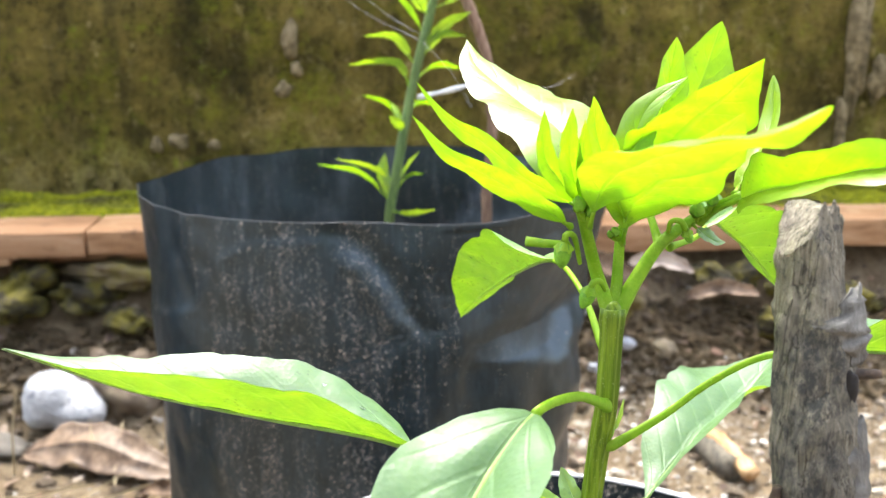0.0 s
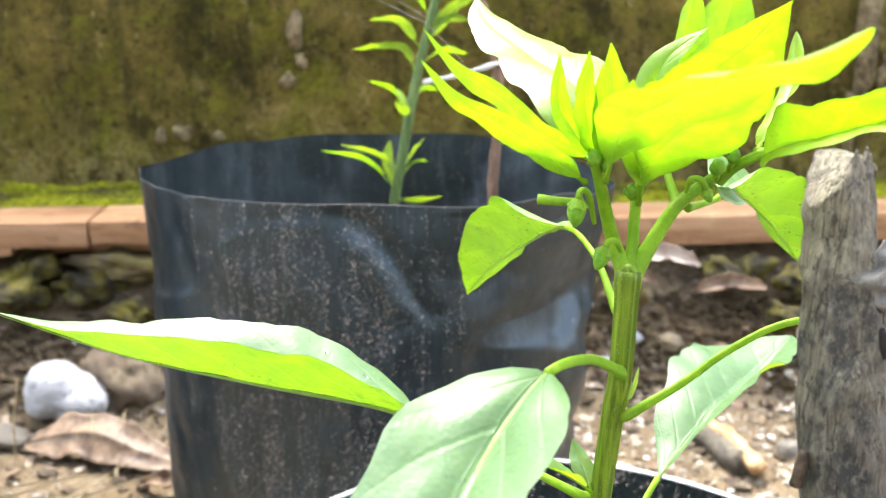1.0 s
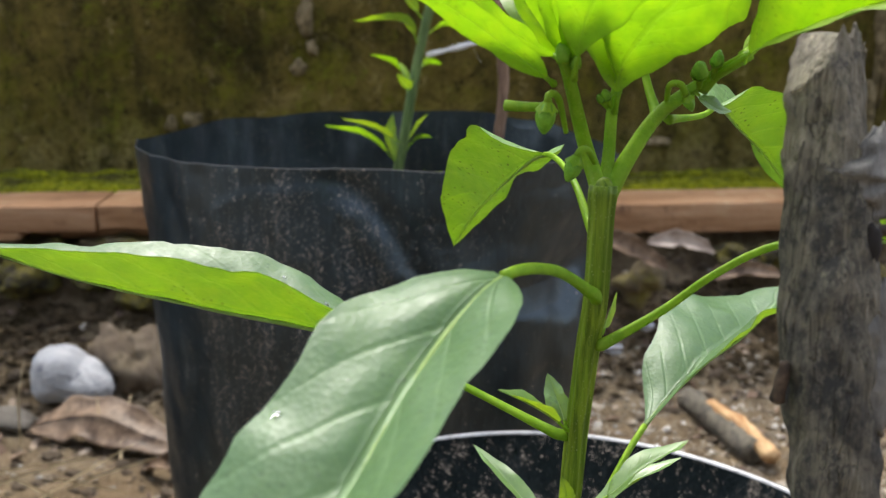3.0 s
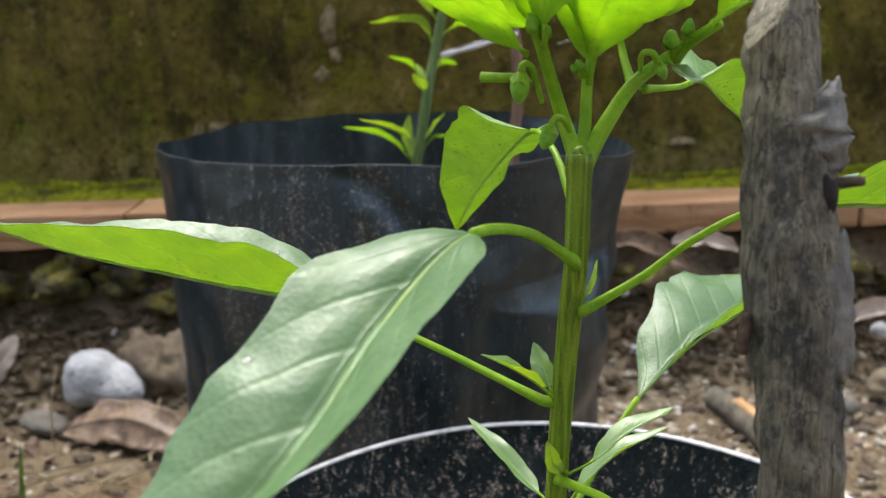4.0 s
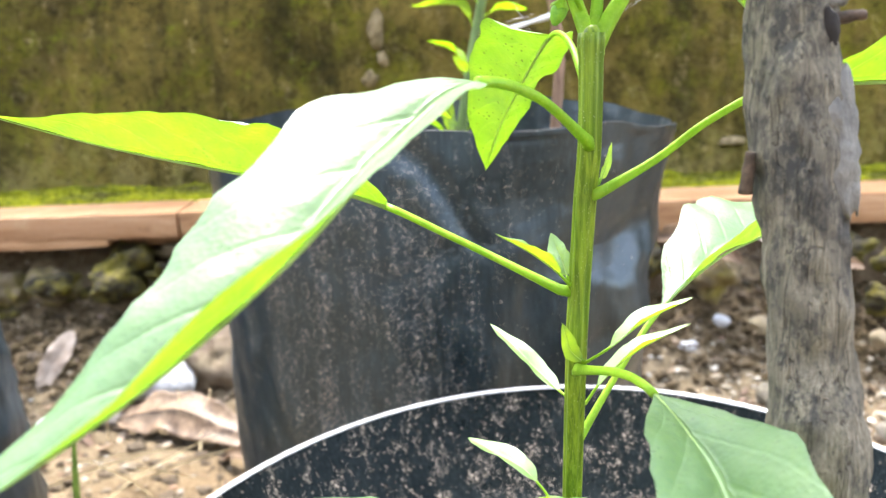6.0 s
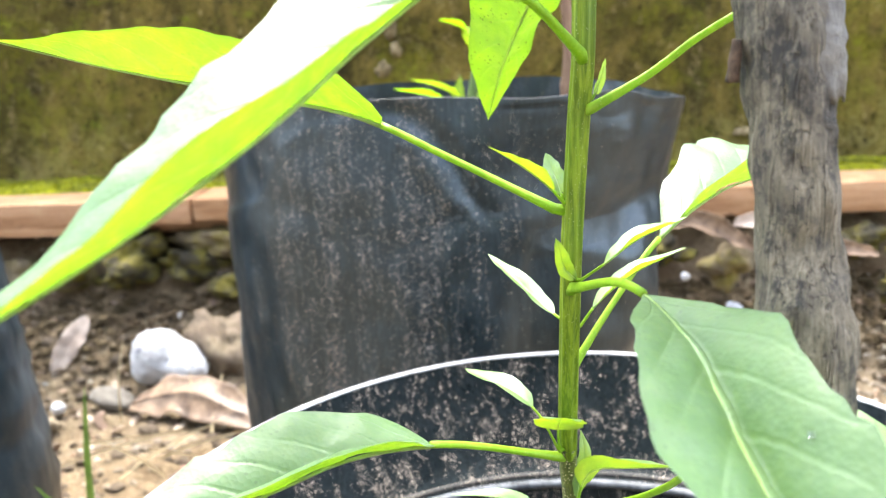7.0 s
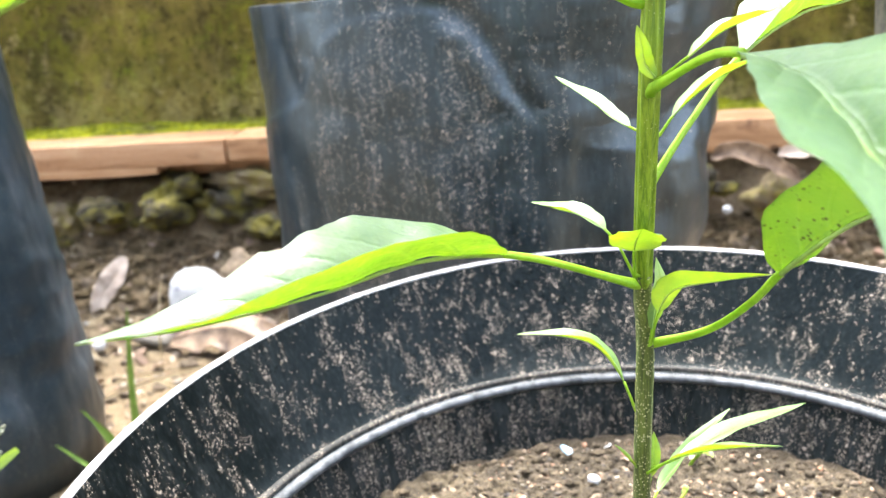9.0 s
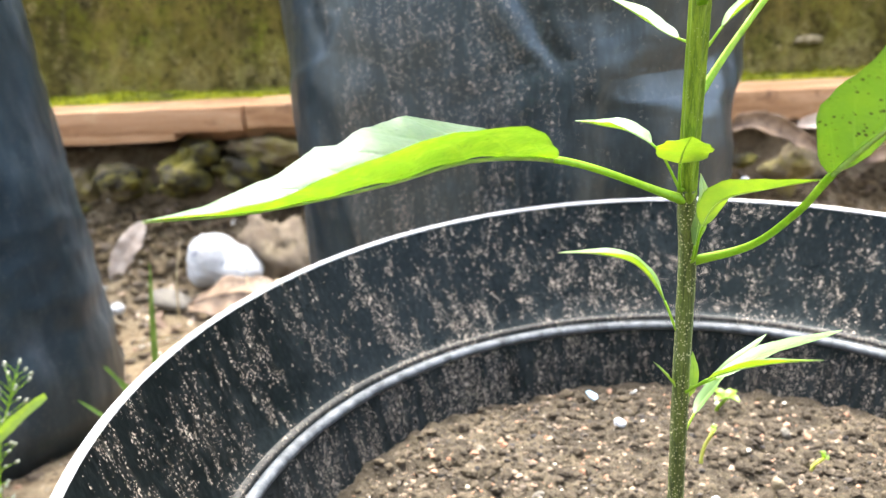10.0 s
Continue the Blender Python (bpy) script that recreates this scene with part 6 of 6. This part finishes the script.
# small leaves in the axils
SMALL = [([(0.0310, 0.1880, 0.2930), (0.0262, 0.1885, 0.3022), (0.0200, 0.1935, 0.3060), (0.0127, 0.1997, 0.3068), (0.0064, 0.2062, 0.3070)], 0.34, 0.0036, (0.1, -0.1, 1), (40, 40)),
         ([(0.0315, 0.1960, 0.2549), (0.0275, 0.1990, 0.2640), (0.0212, 0.2000, 0.2712), (0.0119, 0.1995, 0.2738), (0.0022, 0.1984, 0.2745)], 0.20, 0.0034, (0.1, 0.1, 1), (40, 40)),
         ([(0.0350, 0.1920, 0.2745), (0.0362, 0.1860, 0.2850), (0.0392, 0.1800, 0.2925), (0.0478, 0.1740, 0.2965), (0.0575, 0.1690, 0.2995)], 0.26, 0.0042, (0.2, 0.3, 1), (44, 50)),
         ([(0.0348, 0.1925, 0.2750), (0.0358, 0.1925, 0.2830), (0.0370, 0.1935, 0.2900), (0.0362, 0.1945, 0.2955)], 0.15, 0.0024, (0.6, -0.8, 0.2), (20, 20)),
         ([(0.0322, 0.1880, 0.3265), (0.0275, 0.1935, 0.3285), (0.0205, 0.2010, 0.3330), (0.0130, 0.2089, 0.3376)], 0.10, 0.0030, (0.2, -0.2, 1), (42, 42)),
         ([(0.0325, 0.1820, 0.3560), (0.0290, 0.1790, 0.3605), (0.0235, 0.1755, 0.3655), (0.0172, 0.1721, 0.3700)], 0.20, 0.0036, (0.2, 0.2, 1), (34, 44)),
         ([(0.0325, 0.1825, 0.3560), (0.0312, 0.1845, 0.3600), (0.0298, 0.1870, 0.3630), (0.0286, 0.1890, 0.3660)], 0.15, 0.0026, (-0.4, -0.9, 0.3), (28, 28)),
         ([(0.0360, 0.1790, 0.3390), (0.0410, 0.1775, 0.3430), (0.0490, 0.1810, 0.3480), (0.0598, 0.1871, 0.3513)], 0.24, 0.0036, (-0.1, 0.1, 1), (40, 46)),
         ([(0.0362, 0.1865, 0.3260), (0.0405, 0.1890, 0.3310), (0.0490, 0.1925, 0.3370), (0.0610, 0.1962, 0.3420)], 0.14, 0.0036, (-0.1, 0.1, 1), (40, 46)),
         ([(0.0360, 0.1812, 0.3378), (0.0328, 0.1775, 0.3420), (0.0318, 0.1750, 0.3460), (0.0308, 0.1732, 0.3500)], 0.10, 0.0019, (0.2, -0.95, 0.2), (24, 24)),
         ([(0.0388, 0.1815, 0.3785), (0.0400, 0.1830, 0.3810), (0.0417, 0.1838, 0.3866)], 0.10, 0.0017, (0.8, -0.4, 0.2), (28, 28)),
         ([(0.0310, 0.1885, 0.2930), (0.0306, 0.1862, 0.2985), (0.0312, 0.1812, 0.3040), (0.0322, 0.1752, 0.3078)], 0.40, 0.0062, (0, 1.0, 1), (14, 14)),
         ([(0.0345, 0.1965, 0.2380), (0.0430, 0.2000, 0.2400), (0.0570, 0.2120, 0.2420), (0.0795, 0.2276, 0.2423)], 0.16, 0.0029, (-0.05, -0.1, 1), (30, 30)),
         ([(0.0345, 0.1950, 0.2380), (0.0420, 0.1920, 0.2445), (0.0530, 0.1870, 0.2500), (0.0639, 0.1820, 0.2535)], 0.18, 0.0026, (0, 0.3, 1), (40, 44)),
         ([(0.0345, 0.2000, 0.2230), (0.0400, 0.2090, 0.2280), (0.0500, 0.2150, 0.2380), (0.0580, 0.2200, 0.2440)], 0.20, 0.0026, (-0.1, 0.0, 1), (44, 44)),
         ([(0.0325, 0.1960, 0.2380), (0.0300, 0.1945, 0.2420), (0.0262, 0.1930, 0.2470)], 0.12, 0.0016, (0.3, 0, 1), (30, 30)),
         ([(0.0350, 0.1980, 0.2330), (0.0362, 0.1995, 0.2400), (0.0362, 0.2000, 0.2470)], 0.10, 0.0020, (0.6, -0.8, 0.2), (24, 24)),
         ([(0.0345, 0.2010, 0.1850), (0.0368, 0.2000, 0.1930), (0.0370, 0.2000, 0.1990)], 0.10, 0.0018, (0.5, -0.8, 0.2), (24, 24)),
         ([(0.0550, 0.1870, 0.4270), (0.0590, 0.1850, 0.4240), (0.0620, 0.1850, 0.4235)], 0.15, 0.0020, (0, -0.6, 1), (30, 30))]
for knots, start, w, up, fold in SMALL:
    leaf(plant, knots, start, w, up, fold, 0.05, TENDER, 0.00042, "small narrow leaf", (0.6, 0.9), 26, quilt=0.015)


def flower_bud(knots, size, seed):
    """A nodding bud on a curled stalk: a cupped calyx with short teeth round a blunt folded tip."""
    stalk = spline(knots, 18)
    tip = stalk[-1]
    d = (stalk[-1] - stalk[-3]).normalized()
    turn = d.to_track_quat("Z", "Y").to_matrix().to_4x4()
    bm = bmesh.new()
    rings = []
    for k in range(11):
        f = k / 10
        r = size * 0.46 * math.sin(math.pi * (0.10 + 0.86 * f)) ** 0.7 * (1.0 - 0.18 * f)
        rings.append([bm.verts.new((r * (1 + 0.10 * math.cos(5 * a + seed)) * math.cos(a), r * (1 + 0.10 * math.cos(5 * a + seed)) * math.sin(a), size * 1.35 * f)) for a in (2 * math.pi * j / 20 for j in range(20))])
    for a, b in zip(rings, rings[1:]):
        for j in range(20):
            bm.faces.new((a[j], a[(j + 1) % 20], b[(j + 1) % 20], b[j]))
    bm.faces.new(rings[0][::-1])
    bm.faces.new(rings[-1])
    ob = part("flower_bud", move_bm(bm, Matrix.Translation(tip) @ turn), BUD, plant, "closed green flower bud")
    bm = bmesh.new()
    low = [bm.verts.new((size * 0.20 * math.cos(a), size * 0.20 * math.sin(a), -size * 0.04)) for a in (2 * math.pi * j / 20 for j in range(20))]
    top = [bm.verts.new((size * 0.50 * math.cos(2 * math.pi * j / 20), size * 0.50 * math.sin(2 * math.pi * j / 20), size * (0.50 if j % 4 == 0 else 0.32))) for j in range(20)]
    for j in range(20):
        bm.faces.new((low[j], low[(j + 1) % 20], top[(j + 1) % 20], top[j]))
    part("calyx", move_bm(bm, Matrix.Translation(tip) @ turn), PETIOLE, ob)
    part("bud_stalk", tube_points(stalk, lambda s: 0.0005 + 0.00025 * s, 9), PETIOLE, ob)


BUDS = [([(0.0297, 0.1815, 0.4197), (0.0277, 0.1780, 0.4265), (0.0258, 0.1765, 0.4276), (0.0255, 0.1765, 0.4260)], 0.0044, 1.0),
        ([(0.0352, 0.1800, 0.4141), (0.0335, 0.1770, 0.4170), (0.0320, 0.1762, 0.4172), (0.0314, 0.1762, 0.4160)], 0.0038, 2.0),
        ([(0.0495, 0.1860, 0.4254), (0.0493, 0.1830, 0.4287), (0.0512, 0.1825, 0.4288), (0.0525, 0.1830, 0.4267)], 0.0026, 3.0),
        ([(0.0292, 0.1750, 0.4311), (0.0285, 0.1735, 0.4325), (0.0281, 0.1728, 0.4335)], 0.0032, 4.0),
        ([(0.0297, 0.1750, 0.4309), (0.0298, 0.1735, 0.4325)], 0.0024, 5.0),
        ([(0.0384, 0.1840, 0.4243), (0.0375, 0.1825, 0.4259)], 0.0022, 6.0),
        ([(0.0377, 0.1840, 0.4243), (0.0366, 0.1825, 0.4256)], 0.0018, 7.0),
        ([(0.0559, 0.1870, 0.4279), (0.0553, 0.1850, 0.4298)], 0.0036, 8.0),
        ([(0.0580, 0.1860, 0.4297), (0.0580, 0.1845, 0.4320)], 0.0028, 9.0)]
for knots, size, seed in BUDS:
    flower_bud(knots, size, seed)
part("spent_stalk", tube([(0.0263, 0.1775, 0.4251), (0.0220, 0.1790, 0.4249), (0.0178, 0.1805, 0.4250)], 0.0008, 0.0011, 9, 10), PETIOLE, plant, "bare green flower stalk")

# ------------------------------------------------------------------ the second plant, in the grow bag
plant2 = thing("chilli_plant", "slim young chilli plant growing in the large grow bag", "plant")
P2 = [(-0.043, 0.660, 0.275), (-0.0409, 0.657, 0.3157), (-0.0338, 0.655, 0.3545), (-0.0292, 0.655, 0.3802), (-0.0204, 0.655, 0.4218), (-0.0119, 0.655, 0.4541), (-0.003, 0.655, 0.49), (0.006, 0.655, 0.53), (0.010, 0.655, 0.555)]
part("main_stem", tube(P2, 0.0040, 0.0029, 16, 60, ridges=5, ridge=0.05), GREY_STEM, plant2)
P2_LEAVES = [((-0.040, 0.325), (-0.062, 0.345), (-0.096, 0.354), 0.0062), ((-0.036, 0.340), (-0.055, 0.353), (-0.079, 0.362), 0.005), ((-0.036, 0.338), (-0.026, 0.352), (-0.018, 0.362), 0.004),
             ((-0.036, 0.334), (-0.026, 0.343), (-0.015, 0.344), 0.004), ((-0.039, 0.318), (-0.024, 0.317), (-0.005, 0.324), 0.0055), ((-0.040, 0.322), (-0.046, 0.342), (-0.044, 0.362), 0.004),
             ((-0.031, 0.372), (-0.040, 0.394), (-0.062, 0.404), 0.0075), ((-0.024, 0.410), (-0.034, 0.428), (-0.069, 0.429), 0.006), ((-0.020, 0.428), (-0.036, 0.446), (-0.057, 0.449), 0.006),
             ((-0.021, 0.418), (-0.006, 0.425), (0.014, 0.424), 0.005), ((-0.017, 0.432), (-0.002, 0.447), (0.017, 0.449), 0.006), ((-0.015, 0.440), (0.006, 0.458), (0.020, 0.466), 0.005),
             ((-0.027, 0.392), (-0.018, 0.398), (-0.008, 0.397), 0.004), ((-0.026, 0.396), (-0.014, 0.404), (-0.008, 0.408), 0.003), ((-0.031, 0.378), (-0.034, 0.386), (-0.038, 0.394), 0.004),
             ((-0.013, 0.450), (-0.024, 0.464), (-0.036, 0.480), 0.005), ((-0.008, 0.468), (0.022, 0.478), (0.045, 0.484), 0.008), ((-0.010, 0.462), (-0.018, 0.472), (-0.020, 0.488), 0.005)]
for k, (a, b, c, w) in enumerate(P2_LEAVES):
    dy = -0.022 * math.sin(k * 1.9)
    leaf(plant2, [(a[0], 0.655, a[1]), (b[0], 0.655 + dy * 0.6, b[1]), (c[0], 0.655 + dy, c[1])], 0.16, w * 1.3, (0.0, 0.4, 1), (30, 40), 0.06, TENDER if k % 3 else YOUNG, 0.0007, "small green leaf", (0.6, 0.9), 22)

stake2 = link("support_stick", tube([(0.0335, 0.650, 0.275), (0.0335, 0.650, 0.335), (0.0365, 0.650, 0.385), (0.0315, 0.650, 0.434), (0.0168, 0.650, 0.474), (0.004, 0.650, 0.51)], 0.0042, 0.0036, 14, 70, rough=0.0009), TWIG)
tagged(stake2, "thin brown twig used as a support in the grow bag", "stick")


def tie_strip():
    bm = bmesh.new()
    pts = spline([(-0.019, 0.649, 0.405), (-0.001, 0.640, 0.4095), (0.018, 0.640, 0.4145), (0.036, 0.645, 0.4195)], 24)
    rows = []
    for i, p in enumerate(pts):
        w = 0.0017 + 0.0004 * math.sin(i * 0.7)
        rows.append([bm.verts.new(p + Vector((0, o, s * w))) for s, o in ((-1, 0.0), (1, 0.0), (1, 0.0008), (-1, 0.0008))])
    for a, b in zip(rows, rows[1:]):
        for j in range(4):
            bm.faces.new((a[j], a[(j + 1) % 4], b[(j + 1) % 4], b[j]))
    bm.faces.new(rows[0])
    bm.faces.new(rows[-1][::-1])
    bmesh.ops.recalc_face_normals(bm, faces=bm.faces)
    tagged(link("tie_strip", bm, TIE), "whitish plastic strip tying the plant to its stick", "plant tie")


tie_strip()


def cobweb():
    t = thing("cobweb", "a few loose spider threads hanging on the slim plant", "cobweb")
    for knots in ([(-0.0829, 0.6000, 0.4882), (-0.0502, 0.6000, 0.4650), (-0.0147, 0.6000, 0.4478)],
                  [(-0.0638, 0.6000, 0.4847), (-0.0352, 0.6000, 0.4632), (-0.0158, 0.6000, 0.4522)],
                  [(-0.0136, 0.6000, 0.4467), (0.0061, 0.6000, 0.4263), (0.0197, 0.6000, 0.4028)],
                  [(-0.0150, 0.6000, 0.4093), (0.0023, 0.6000, 0.4150), (0.0199, 0.6000, 0.4188)],
                  [(0.0598, 0.6000, 0.4131), (0.0769, 0.6000, 0.4188), (0.0892, 0.6000, 0.4255)]):
        part("thread", tube(knots, 0.00008, 0.00008, 5, 14), TIE, t)


cobweb()


# ------------------------------------------------------------------ weed beside the other bag
def weed():
    t = thing("weed", "grassy weed with pale seed heads beside the grow bag", "weed")
    y = 0.385
    rng = random.Random(31)
    for way, low, count, spread in (([(-0.353, y, 0.0), (-0.338, y, 0.085), (-0.325, y + 0.002, 0.122), (-0.314, y, 0.143)], 0.55, 34, 0.017),
                                    ([(-0.335, y - 0.02, 0.0), (-0.330, y - 0.02, 0.060), (-0.322, y - 0.02, 0.093)], 0.50, 18, 0.015)):
        pts = spline(way, 30)
        part("stem", tube_points(pts, lambda s: 0.0010 - 0.0007 * s, 7), PETIOLE, t)
        for k in range(count):
            p = pts[int(30 * (low + (1 - low) * k / (count - 1)))]
            a = k * 2.4 + rng.uniform(-0.6, 0.6)
            d = Vector((0.25 + math.cos(a), 0.5 * math.sin(a), 0.75)).normalized() * spread * rng.uniform(0.35, 1.0)
            tip = p + d
            part("seed_stalk", tube([p, p + d * 0.5 + Vector((0, 0, 0.001)), tip], 0.00022, 0.00018, 5, 5), PETIOLE, t)
            grow = d.normalized() * rng.uniform(0.0024, 0.0042)
            part("seed_head", tube_points(spline([tip, tip + grow * 0.5, tip + grow], 8), lambda s: 0.0010 * math.sin(math.pi * (0.12 + 0.8 * s)), 8), SEED, t)
    for knots, w in (([(-0.362, y, 0.0), (-0.340, y - 0.004, 0.088), (-0.318, y - 0.006, 0.115), (-0.2935, y - 0.006, 0.1330)], 0.0036),
                     ([(-0.366, y + 0.01, 0.0), (-0.362, y, 0.070), (-0.350, y - 0.005, 0.110)], 0.0028), ([(-0.330, y, 0.0), (-0.322, y - 0.006, 0.040), (-0.298, y - 0.010, 0.062)], 0.0026)):
        part("blade", leaf_bm(spline(knots, 22), w, (0.5, -0.8, 0.4), (14, 22), 0.02, w * 900, (0.10, 0.16), 0.0, 0.0, 3), TENDER, t)


weed()
